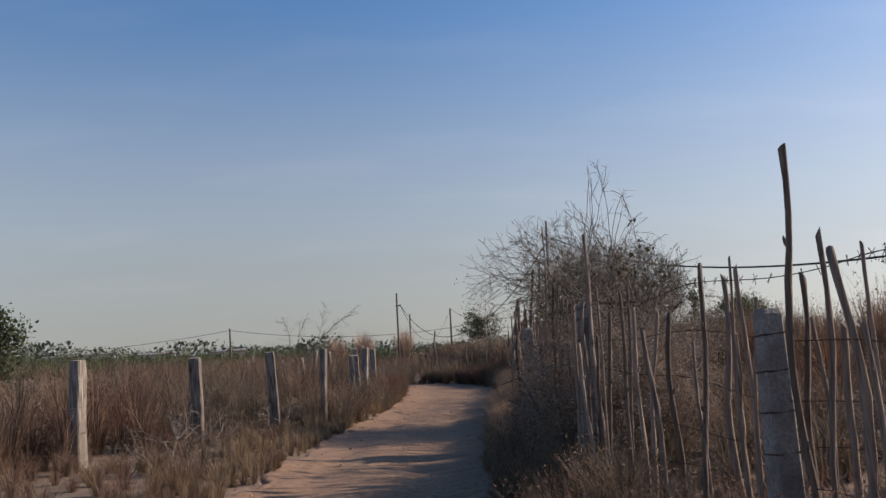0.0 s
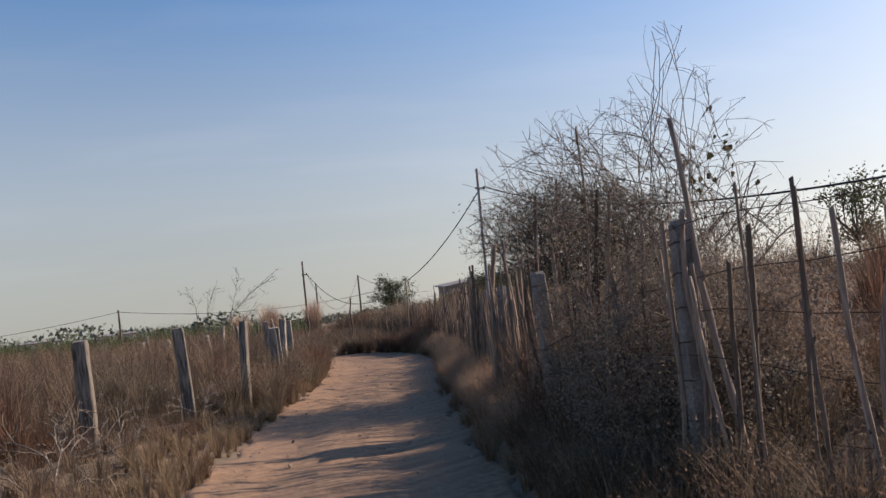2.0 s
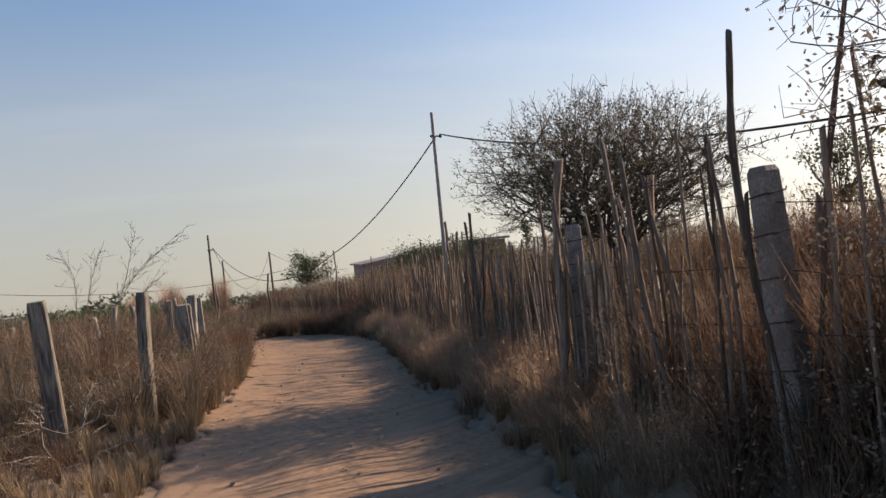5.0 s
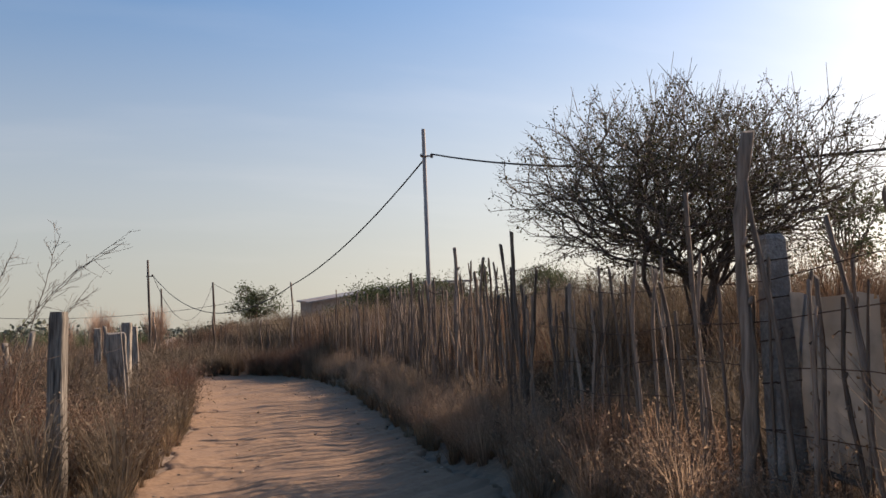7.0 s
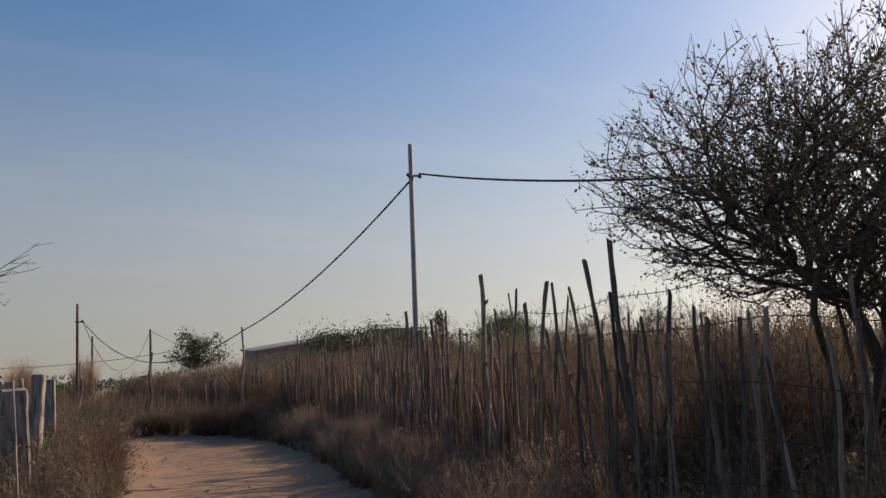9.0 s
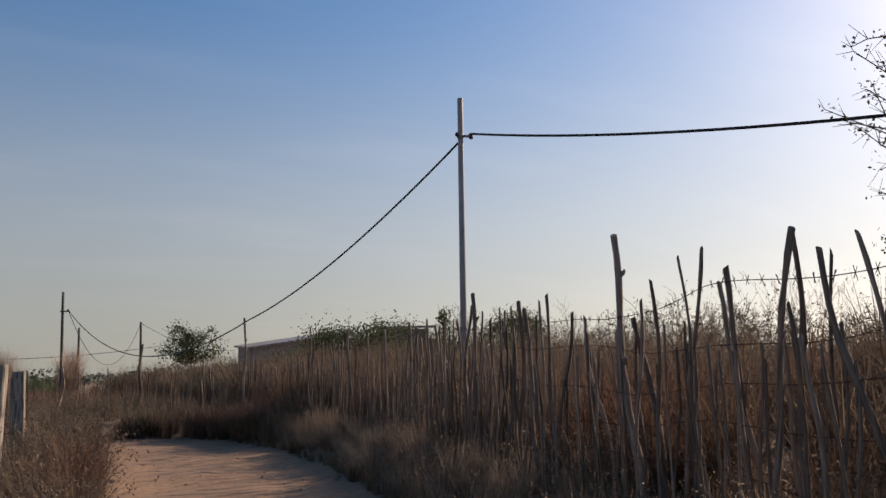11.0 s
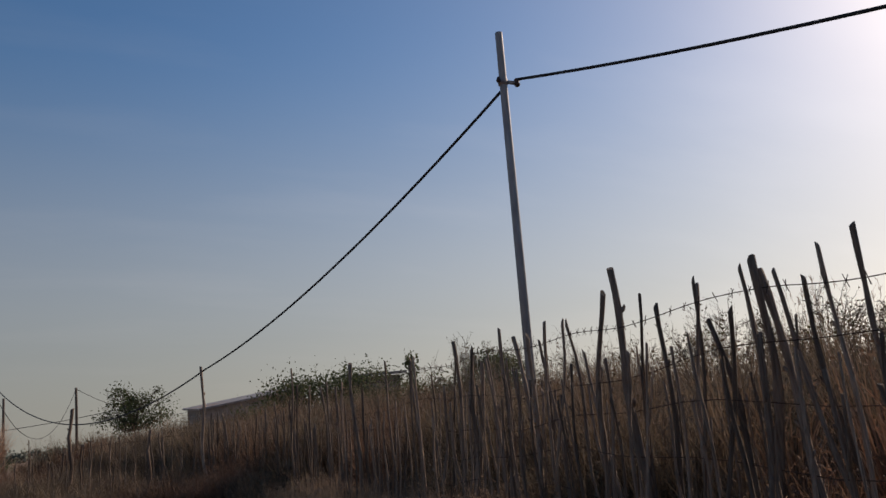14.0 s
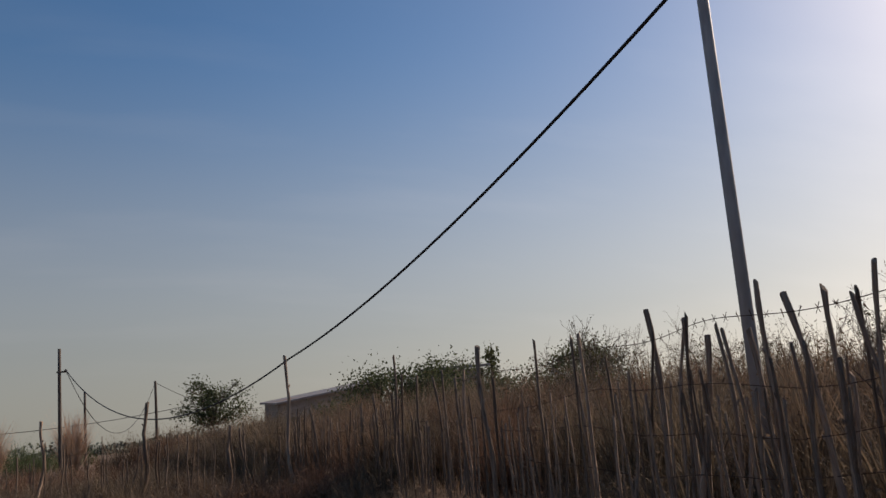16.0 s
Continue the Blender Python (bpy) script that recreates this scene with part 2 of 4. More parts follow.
def sticks(segs, sides=3):
    """Corners and faces of many tapered three-sided sticks: rows of start, end, radius, radius."""
    s = np.asarray(segs, np.float32).reshape(-1, 8)
    a, b = s[:, 0:3], s[:, 3:6]
    d = b - a
    d /= np.linalg.norm(d, axis=1, keepdims=True) + 1e-9
    ref = np.where(np.abs(d[:, 2:3]) < 0.9, np.array([[0, 0, 1.0]]), np.array([[1.0, 0, 0]]))
    u = np.cross(d, ref)
    u /= np.linalg.norm(u, axis=1, keepdims=True) + 1e-9
    v = np.cross(d, u)
    ring = []
    for end, r in ((a, s[:, 6:7]), (b, s[:, 7:8])):
        for j in range(sides):
            t = 6.2832 * j / sides
            ring.append(end + (u * math.cos(t) + v * math.sin(t)) * r)
    verts = np.stack(ring, 1).reshape(-1, 3)
    base = (np.arange(len(s)) * 2 * sides)[:, None]
    faces = np.concatenate([base + np.array([[j, (j + 1) % sides, sides + (j + 1) % sides, sides + j]]) for j in range(sides)], 0)
    return verts, faces


def leaf_quads(centres, size, rng, droop=0.3, long=1.7):
    """Small pointed leaves (diamonds) turned every way."""
    c = np.asarray(centres, np.float32)
    n = len(c)
    d = rng.normal(size=(n, 3))
    d[:, 2] -= droop
    d /= np.linalg.norm(d, axis=1, keepdims=True)
    w = np.cross(d, rng.normal(size=(n, 3)))
    w /= np.linalg.norm(w, axis=1, keepdims=True) + 1e-9
    k = size * rng.uniform(0.6, 1.35, (n, 1))
    verts = np.stack([c, c + d * k * long * 0.45 + w * k * 0.5, c + d * k * long, c + d * k * long * 0.45 - w * k * 0.5], 1).reshape(-1, 3)
    return verts, np.arange(4 * n).reshape(n, 4)


def twig_tree(rng, trunks, depth, spread, shrink, up, segs_per=3, kids=(2, 4), thin=0.62, r_min=0.003, wander=0.25, side_twigs=0.0):
    """Segments of a branching skeleton. trunks: rows of start, direction, length, radius."""
    out, tips = [], []

    def grow(p, d, length, r, level):
        pts = [p]
        for i in range(segs_per):
            d = d + rng.normal(size=3) * wander + np.array([0, 0, up[min(level, len(up) - 1)]])
            d = d / np.linalg.norm(d)
            q = p + d * length / segs_per
            r1 = max(r_min, r * (1 - 0.3 * (i + 1) / segs_per))
            out.append((*p, *q, max(r_min, r * (1 - 0.3 * i / segs_per)), r1))
            p = q
            pts.append(p)
            if side_twigs and level >= 1 and rng.random() < side_twigs:
                e = d + rng.normal(size=3) * 0.9
                e /= np.linalg.norm(e)
                out.append((*p, *(p + e * length * rng.uniform(0.12, 0.35)), r_min, r_min * 0.5))
        if level >= depth:
            tips.append(p)
            return
        for _ in range(rng.integers(kids[0], kids[1] + 1)):
            at = pts[-1] if rng.random() < 0.5 else pts[rng.integers(1, len(pts))]
            e = d + rng.normal(size=3) * spread
            e /= np.linalg.norm(e)
            grow(at, e, length * shrink * rng.uniform(0.7, 1.25), r * thin, level + 1)

    for p, d, length, r in trunks:
        d = np.array(d, float)
        grow(np.array(p, float), d / np.linalg.norm(d), length, r, 0)
    return out, np.array(tips)


# ---- lie of the land ----
FENCE_Y = [-30, -3, 3.4, 6.4, 9.3, 12, 15.4, 18, 20, 22, 24, 28, 31, 33, 34.5, 36, 37, 38.2, 40, 44, 80]
FENCE_X = [3.0, 2.1, 1.85, 1.2, 0.95, 1.0, 1.25, 1.58, 1.65, 1.9, 2.05, 1.95, 1.7, 1.2, 0.1, -1.3, -3, -6, -12, -24, -120]
RISE_Y = [-30, -3, 3.4, 6.4, 9.3, 12, 15.4, 18, 20, 22, 24, 28, 33, 38, 43, 47, 52, 60, 80]
RISE_X = [3.0, 2.1, 1.85, 1.2, 0.95, 1.0, 1.25, 1.58, 1.65, 1.9, 2.05, 1.9, 1.2, 0.3, -0.8, -2.5, -6, -14, -40]
ROAD_Y = [-30, 0, 7, 12, 16, 19, 22, 25, 28, 30, 31, 32, 33, 33.8, 34.6, 36, 40, 80]
ROAD_L = [-2.6, -2.5, -2.38, -2.3, -2.08, -1.85, -1.78, -1.8, -1.95, -2.5, -3.3, -5.0, -9, -15, -22, -34, -60, -300]
ROAD_R = [0.4, 0.4, 0.38, 0.45, 0.6, 0.85, 1.1, 1.3, 1.2, 0.85, 0.55, 0.0, -1.0, -2.6, -5.0, -10, -25, -180]
SLOPE = -0.0615


def fence_x(y):
    return np.interp(y, FENCE_Y, FENCE_X)


def rise_x(y):
    return np.interp(y, RISE_Y, RISE_X)


def on_road(x, y):
    return float(np.interp(y, ROAD_Y, ROAD_L)) + 0.02 < x < float(np.interp(y, ROAD_Y, ROAD_R)) - 0.02


def bumps(x, y):
    return 0.03 * np.sin(1.7 * x + 0.6 * y) * np.sin(1.1 * y - 0.4 * x) + 0.02 * np.sin(3.9 * x + 1.3) * np.sin(3.1 * y)


def land(x, y):
    """Height of the ground: it falls away ahead, with a bank under the stick fence and higher ground behind it."""
    x, y = np.asarray(x, float), np.asarray(y, float)
    left, right, fx = np.interp(y, ROAD_Y, ROAD_L), np.interp(y, ROAD_Y, ROAD_R), fence_x(y)
    off_r = np.clip((x - right) / np.maximum(fx - right, 0.3), 0, 1)
    bank = 0.30 * off_r * off_r * (3 - 2 * off_r)
    behind = np.clip(x - rise_x(y), 0, 60)
    hill = 0.9 * (1 - np.exp(-behind / 5.0)) * np.clip((60 - np.abs(y - 15)) / 30, 0, 1)
    off_l = np.clip((left - x) / 1.2, 0, 1)
    verge = 0.07 * off_l
    wild = np.clip(np.maximum(x - right, left - x) / 0.5, 0, 1)
    return SLOPE * y + bank + hill + verge + wild * bumps(x, y)


def make_ground():
    xs = np.concatenate([-np.geomspace(900, 14, 22), np.arange(-13.5, -3.2, 0.5), np.arange(-3.2, 3.2, 0.16), np.arange(3.2, 14, 0.5), np.geomspace(14.5, 900, 22)])
    ys = np.concatenate([-np.geomspace(300, 6, 14), np.arange(-5.5, 2, 0.5), np.arange(2, 38, 0.2), np.arange(38, 60, 0.6), np.geomspace(60.6, 1500, 30)])
    gx, gy = np.meshgrid(xs, ys)
    z = land(gx, gy)
    inside = (gx > np.interp(gy, ROAD_Y, ROAD_L) + 0.1) & (gx < np.interp(gy, ROAD_Y, ROAD_R) - 0.1)
    z = np.where(inside, z - 0.05, z)
    nx, ny = len(xs), len(ys)
    i = (np.arange(ny - 1)[:, None] * nx + np.arange(nx - 1)[None, :]).ravel()
    ob = soup("ground", np.stack([gx, gy, z], -1), np.stack([i, i + 1, i + nx + 1, i + nx], 1), M_SOIL, smooth=True)
    return tagged(ob, "dry brown earth falling gently away, with dead grass", "ground", kind="structure")


def make_road():
    ys = np.concatenate([np.arange(-12, 6, 0.25), np.arange(6, 30, 0.045), np.arange(30, 37, 0.06)])
    ss = np.linspace(-0.06, 1.06, 64)
    l, r = np.interp(ys, ROAD_Y, ROAD_L), np.interp(ys, ROAD_Y, ROAD_R)
    gy, gs = np.meshgrid(ys, ss, indexing="ij")
    edge = 0.10 * np.sin(gy * 2.3) + 0.06 * np.sin(gy * 5.7 + 1)
    gx = l[:, None] + (r - l)[:, None] * gs + edge * (np.abs(gs - 0.5) * 2) ** 2
    # washboard ridges across, two shallow wheel tracks along, a crumbling edge
    w = np.zeros_like(gy)
    for i in range(gy.shape[0]):
        for j in range(0, gy.shape[1]):
            w[i, j] = noise.noise((gx[i, j] * 0.9, gy[i, j] * 0.9, 0.0))
    across = gy - 0.55 * gx
    ridge = 0.007 * np.sin(19 * across + 2.2 * w) + 0.005 * np.sin(34 * across + 3.5 * w + 1) + 0.010 * np.sin(6.5 * across + 2 * w) ** 9
    tracks = -0.025 * (np.exp(-((gs - 0.25) / 0.1) ** 2) + np.exp(-((gs - 0.72) / 0.1) ** 2))
    lip = 0.02 * np.clip((np.abs(gs - 0.5) - 0.42) / 0.08, 0, 1) - 0.10 * np.clip((np.abs(gs - 0.5) - 0.5) / 0.06, 0, 1)
    z = SLOPE * gy + 0.012 + ridge + tracks + lip + 0.02 * w
    ny, nx = gy.shape
    i = (np.arange(ny - 1)[:, None] * nx + np.arange(nx - 1)[None, :]).ravel()
    ob = soup("road", np.stack([gx, gy, z], -1), np.stack([i, i + 1, i + nx + 1, i + nx], 1), M_ROAD, smooth=True)
    tagged(ob, "reddish sandy dirt track with ripples and wheel ruts", "road", kind="structure")
    rng = np.random.default_rng(5)
    segs = []
    for _ in range(500):
        y = rng.uniform(5, 30)
        s = rng.choice([rng.normal(0.02, 0.06), rng.normal(0.98, 0.08), rng.uniform(0, 1)])
        x = np.interp(y, ROAD_Y, ROAD_L) * (1 - s) + np.interp(y, ROAD_Y, ROAD_R) * s
        k = rng.uniform(0.006, 0.022)
        z0 = SLOPE * y + 0.005
        a = rng.uniform(0, 6.28)
        segs.append((x, y, z0, x + k * 1.3 * math.cos(a), y + k * 1.3 * math.sin(a), z0 + k * 0.6, k, k * 0.6))
    v, f = sticks(segs, 5)
    tagged(soup("pebbles", v, f, M_STONE), "small brown stones lying on the sandy track", "stones", kind="stuff")


make_ground()
make_road()


# ---- stick fence beside the track ----
def stake_mesh(seed, crook=0.05, forked=False):
    """A crooked stick one metre long and one unit thick, cut across at the top."""
    rng = random.Random(seed)
    x = y = 0.0
    pts, radii = [], []
    ax, ay, ph = rng.uniform(-1, 1), rng.uniform(-1, 1), rng.uniform(0, 6)
    kink = rng.uniform(0.3, 0.8)
    kx, ky = rng.uniform(-1.4, 1.4), rng.uniform(-1.4, 1.4)
    for i in range(15):
        t = i / 14
        x = crook * (ax * math.sin(3 * t + ph) + 0.5 * math.sin(9 * t + ph * 2) * rng.uniform(0.6, 1) + kx * max(0, t - kink))
        y = crook * (ay * math.sin(2.6 * t + ph) + 0.5 * math.cos(8 * t + ph) + ky * max(0, t - kink))
        pts.append((x, y, t))
        knot = 1.22 if rng.random() < 0.16 else 1.0
        radii.append(0.022 * (1.10 - 0.24 * t) * rng.uniform(0.86, 1.1) * knot)
    bm = tube_bm(pts, radii, 7, jitter=0.16, rng=rng)
    # stubs of cut side branches, and a slanting cut at the top
    for k in rng.sample(range(5, 13), 2):
        p, a = pts[k], rng.uniform(0, 6.28)
        tube_bm([p, (p[0] + 0.030 * math.cos(a), p[1] + 0.030 * math.sin(a), p[2] + 0.014), (p[0] + 0.038 * math.cos(a), p[1] + 0.038 * math.sin(a), p[2] + 0.022)], [0.011, 0.009, 0.006], 5, bm=bm, jitter=0.1, rng=rng)
    bm.verts.ensure_lookup_table()
    sx, sy = rng.uniform(-0.6, 0.6), rng.uniform(-0.6, 0.6)
    for v in bm.verts:
        if v.co.z > 0.985:
            v.co.z += (v.co.x - pts[-1][0]) * sx + (v.co.y - pts[-1][1]) * sy
    if forked:
        k = rng.choice((-1, 1))
        p = pts[9]
        tube_bm([p, (p[0] + k * 0.06, p[1], p[2] + 0.10), (p[0] + k * 0.085, p[1] + 0.02, p[2] + 0.27)], [0.016, 0.014, 0.011], 6, bm=bm, jitter=0.1, rng=rng)
    me = bpy.data.meshes.new("stake")
    bm.to_mesh(me)
    bm.free()
    me.materials.append(M_STAKE)
    return me


TALL = [stake_mesh(40 + i, crook=0.032 + 0.007 * i, forked=False) for i in range(7)]
CROOKED = stake_mesh(78, crook=0.075)
LEANING = stake_mesh(33, crook=0.03)
STAKES = [stake_mesh(i, crook=0.022 + 0.012 * (i % 4), forked=i % 5 == 4) for i in range(20)]


def make_stick_fence():
    fence = thing("stick_fence", (0, 0, 0), "crooked grey sticks set close together, tied with barbed wire", "fence")
    rng = random.Random(11)
    far_bm = bmesh.new()

    def stake(y, high, thick=1.0, lean=None, side=0.0, mesh=None):
        """high: top above the track's level. lean: how far the top stands off, along the fence."""
        x = float(fence_x(y)) + side
        z = float(land(x, y)) - 0.08
        top = SLOPE * y + high
        data = mesh or STAKES[rng.randrange(20)]
        along = rng.gauss(0, 0.07) if lean is None else lean
        q = Vector((rng.gauss(0, 0.04), along, top - z)).to_track_quat("Z", "Y").to_matrix().to_4x4()
        m = Matrix.Translation((x, y - along, z)) @ q @ pose(0, 0, 0, 0, 0, rng.uniform(0, 360)) @ Matrix.Diagonal((thick, thick, top - z, 1))
        if y > 27 and mesh is None:
            copy = data.copy()
            copy.transform(m)
            far_bm.from_mesh(copy)
            bpy.data.meshes.remove(copy)
            return
        ob = new("stake", data)
        ob.parent = fence
        ob.matrix_basis = m

    # the tall ones that stand out: place along the fence, height, thickness, lean
    for y, h, k, lean in ((3.56, 2.47, 1.05, -0.03), (3.41, 2.03, 0.95, 0.08), (3.25, 1.95, 1.0, 0.3), (4.15, 2.0, 0.5, 0.0), (6.72, 2.62, 1.2, 0.72), (7.76, 2.75, 0.6, 0.02),
                          (8.58, 2.56, 0.7, -0.45), (7.65, 2.33, 1.0, -0.5), (9.5, 2.52, 1.25, 0.42), (8.37, 2.17, 0.6, 0.6), (8.56, 2.17, 0.55, 0.28), (7.45, 2.24, 0.9, -0.3),
                          (10.74, 2.23, 1.15, 0.28), (10.62, 1.9, 0.8, 0.6), (10.41, 2.06, 1.3, 0.44), (10.33, 2.02, 0.9, 0.7), (10.77, 1.81, 0.6, 0.08), (11.16, 1.79, 0.7, 0.4), (11.62, 2.26, 1.7, 0.05), (15.29, 1.89, 0.58, 0.32), (15.32, 2.25, 1.0, 0.36), (15.68, 2.17, 0.72, 0.44), (15.91, 2.01, 0.56, 0.62), (16.07, 1.97, 0.77, 0.64), (16.15, 1.93, 0.39, 0.04), (16.24, 2.07, 0.69, -0.3), 
                          (16.35, 2.05, 0.7, 0.09), (16.8, 1.95, 0.65, 0.18), (16.95, 1.91, 0.67, 0.65), (17.03, 2.1, 0.56, -0.45), (17.33, 2.1, 0.47, 0.32), (17.84, 1.78, 0.9, 0.75), (18.17, 2.39, 1.35, 0.62), 
                          (18.54, 1.85, 0.66, 0.65), (18.66, 1.87, 0.68, -0.45), (19.04, 2.03, 0.54, 0.15), (19.27, 2, 0.56, 0.22), (19.44, 1.91, 0.58, 0.65), (19.5, 1.98, 0.58, 0.65), (19.63, 2.01, 0.85, 0.06), 
                          (19.67, 2, 0.8, 0.65), (19.72, 1.81, 0.66, -0.27), (19.99, 1.81, 0.84, 0.64), (20, 1.99, 0.42, -0.14), (20.1, 1.97, 0.57, -0.1), (20.45, 1.93, 0.69, 0.19), (20.52, 1.99, 0.46, -0.11), 
                          (20.83, 2.23, 1.23, 0.3), (20.96, 2.11, 0.75, -0.28), (21.29, 1.8, 0.53, 0.65), (21.41, 2, 0.55, -0.45), (21.48, 2.03, 0.55, 0.51), (21.63, 2.01, 0.47, -0.16), (21.86, 1.93, 0.59, 0.38), 
                          (21.87, 1.92, 0.49, 0), (21.99, 1.95, 0.68, 0), (22.33, 2.01, 0.72, 0.37), (22.42, 2.06, 0.74, 0), (22.68, 1.87, 0.6, 0.31), (22.78, 1.86, 0.52, 0.17), (22.94, 1.91, 0.63, 0.13), 
                          (23.03, 1.88, 0.73, -0.45), (23.22, 2.01, 0.56, 0), (23.36, 1.96, 0.57, -0.18), (23.6, 1.96, 0.5, -0.45), (23.73, 2.12, 0.81, 0.21), (26.25, 2.18, 0.95, 0.03), (28.9, 2.36, 0.8, 0.02),
                          (33.07, 2.87, 1.3, 0.16)):
        stake(y, h, k * (0.78 if y < 12 else 1.0), max(-0.3, min(0.42, lean)) if y > 15 else lean, {6.72: 0.13, 11.62: -0.1}.get(y, 0.0), LEANING if y in (6.72, 15.32, 18.17, 20.83) else CROOKED if y in (3.56, 33.07) else TALL[round(y * 100) % 7])
    y = 2.2
    while y < 9.0:
        stake(y, rng.uniform(1.55, 2.02), rng.uniform(0.4, 0.8), lean=rng.gauss(0.05, 0.08), side=rng.uniform(-0.05, 0.05))
        y += rng.uniform(0.09, 0.21)
    while y < 29.0:
        tall = rng.random() < (0.3 if y < 11.6 or y > 24 else 0.05)
        stake(y, rng.uniform(1.8, 2.1) if tall else rng.uniform(1.35, 1.72), rng.uniform(0.45, 0.7) if tall else rng.uniform(0.3, 0.62), lean=rng.gauss(0.04, 0.08), side=rng.uniform(-0.09, 0.09))
        y += rng.uniform(0.045, 0.125)
    while y < 33:
        stake(y, rng.uniform(1.45, 1.95), rng.uniform(0.4, 0.75), side=rng.uniform(-0.1, 0.1))
        y += rng.uniform(0.05, 0.13)
    # the fence follows the bend of the track
    while y < 40:
        stake(y, rng.uniform(1.2, 1.8), rng.uniform(0.4, 0.9), side=rng.uniform(-0.1, 0.1))
        turn = float(fence_x(y + 0.1) - fence_x(y)) / 0.1
        y += rng.uniform(0.08, 0.26) / math.hypot(1, turn)
    for y, h, k, lean in ((34.4, 1.75, 1.5, 0.0), (36.0, 2.37, 1.7, 0.05), (37.1, 2.2, 1.5, -0.12)):
        stake(y, h, k, lean, mesh=CROOKED)

    tagged(part("stake_row", far_bm, M_STAKE, fence), kind="stuff")

    # strands of wire, the top one with barbs
    def strand(h, y0, y1, barbs):
        segs, y = [], y0
        last = None
        while y < y1:
            x = float(fence_x(y)) + 0.035 * math.sin(y * 3.1 + h * 9)
            z = SLOPE * y + h + (float(np.interp(y, [0, 7, 15, 17, 18.2, 19.5, 23, 27], [0.07, 0.06, 0.01, 0.05, -0.08, 0.05, 0.10, 0.10])) if barbs else 0) + (0.015 if barbs else 0.05) * math.sin(y * 1.3 + h * 5) + 0.02 * math.sin(y * 4.1 + h)
            if last:
                segs.append((*last, x, y, z, 0.0030, 0.0030))
            last = (x, y, z)
            if barbs:
                for k in range(2):
                    a = rng.uniform(0, 3.14)
                    dx, dy, dz = 0.014 * math.cos(a), 0.014 * math.sin(a) * 0.5, 0.026 * rng.uniform(0.6, 1.2) * (1 if k else -1)
                    segs.append((x - dx, y - dy, z - dz, x + dx, y + dy, z + dz, 0.0026, 0.0018))
            y += 0.11 if barbs else 0.3
        v, f = sticks(segs)
        soup("barbed_wire", v, f, M_WIRE, fence)

    strand(1.80, -2, 27, True)
    for h in (1.55, 1.3, 1.05, 0.8):
        strand(h, -2, 27, False)
    strand(1.5, 27, 39, False)


def concrete_post_mesh():
    bm = bmesh.new()
    rings = []
    for z, w in ((0.0, 0.074), (0.6, 0.069), (1.2, 0.061), (1.685, 0.053), (1.71, 0.041)):
        c = w * 0.16
        rings.append([bm.verts.new((sx * (w - (c if k else 0)), sy * (w - (0 if k else c)), z))
                      for sx, sy, ks in ((1, 1, (0, 1)), (-1, 1, (1, 0)), (-1, -1, (0, 1)), (1, -1, (1, 0))) for k in ks])
    for r0, r1 in zip(rings, rings[1:]):
        for j in range(8):
            bm.faces.new((r0[j], r0[(j + 1) % 8], r1[(j + 1) % 8], r1[j]))
    bm.faces.new(rings[-1])
    bm.faces.new(rings[0])
    bmesh.ops.recalc_face_normals(bm, faces=bm.faces[:])
    return bm


def make_concrete_posts():
    first = None
    rng = random.Random(3)
    for y, off, turn, sunk in ((3.65, -0.05, 8, 0.3), (6.43, 0.03, -6, 0.12), (9.0, 0.06, 12, 0.25), (11.45, 0.04, -9, 0.3)):
        x = float(fence_x(y)) + off
        m = pose(x, y, float(land(x, y)) - sunk, rng.uniform(-4, -2), rng.uniform(-3, 1), turn)
        if first is None:
            first = thing("concrete_post", (0, 0, 0), "pale square concrete fence post tied with rusty wire", "fence post", "concrete posts of the stick fence")
            part("shaft", concrete_post_mesh(), M_CONC, first)
            for z in (0.55, 0.78, 1.0, 1.2, 1.4, 1.58):
                w = 0.073 - 0.0105 * z
                bm = tube_bm([(-w, -w, z), (w, -w, z + 0.01), (w, w, z), (-w, w, z - 0.01), (-w, -w, z + 0.004)], [0.005] * 5, 5)
                part("wire_tie", bm, M_WIRE, first, "dark twisted wire tie")
            first.matrix_basis = m
        else:
            copy_thing(first, m)


def make_board():
    """A weathered sheet tied behind the stakes beside a concrete post."""
    y0, y1 = 10.98, 11.64
    x = float(fence_x(11.3)) + 0.10
    z = SLOPE * 11.3 + 0.62
    board = thing("grey_board", (x, (y0 + y1) / 2, z), "weathered grey sheet tied behind the fence stakes", "board")
    bm = bmesh.new()
    n = 6
    grid = [[bm.verts.new((0.018 * math.sin(3.1 * i / n + 0.5) + 0.012 * math.sin(5 * j / n), (i / n - 0.5) * (y1 - y0), 0.80 * j / n + 0.015 * math.sin(i * 1.7) * (j in (0, n)))) for i in range(n + 1)] for j in range(n + 1)]
    for j in range(n):
        for i in range(n):
            bm.faces.new((grid[j][i], grid[j][i + 1], grid[j + 1][i + 1], grid[j + 1][i]))
    bmesh.ops.solidify(bm, geom=bm.faces[:], thickness=0.012)
    part("sheet", bm, M_SHEET, board)
    for yy in (-0.17, 0.16):
        for zz in (0.06, 0.63):
            part("wire_tie", tube_bm([(0.03, yy, zz), (-0.05, yy + 0.01, zz + 0.015), (-0.10, yy - 0.01, zz)], [0.003] * 3, 5), M_WIRE, board)
    part("rail", tube_bm([(-0.03, -0.34, -0.01), (-0.02, 0.0, 0.0), (-0.04, 0.36, -0.015)], [0.014, 0.015, 0.013], 7), M_STAKE, board, "thin stick under the sheet")
    part("prop", tube_bm([(0.0, -0.1, 0.02), (0.03, -0.1, float(land(x, 11.2)) - z - 0.05)], [0.016, 0.018], 7), M_STAKE, board)


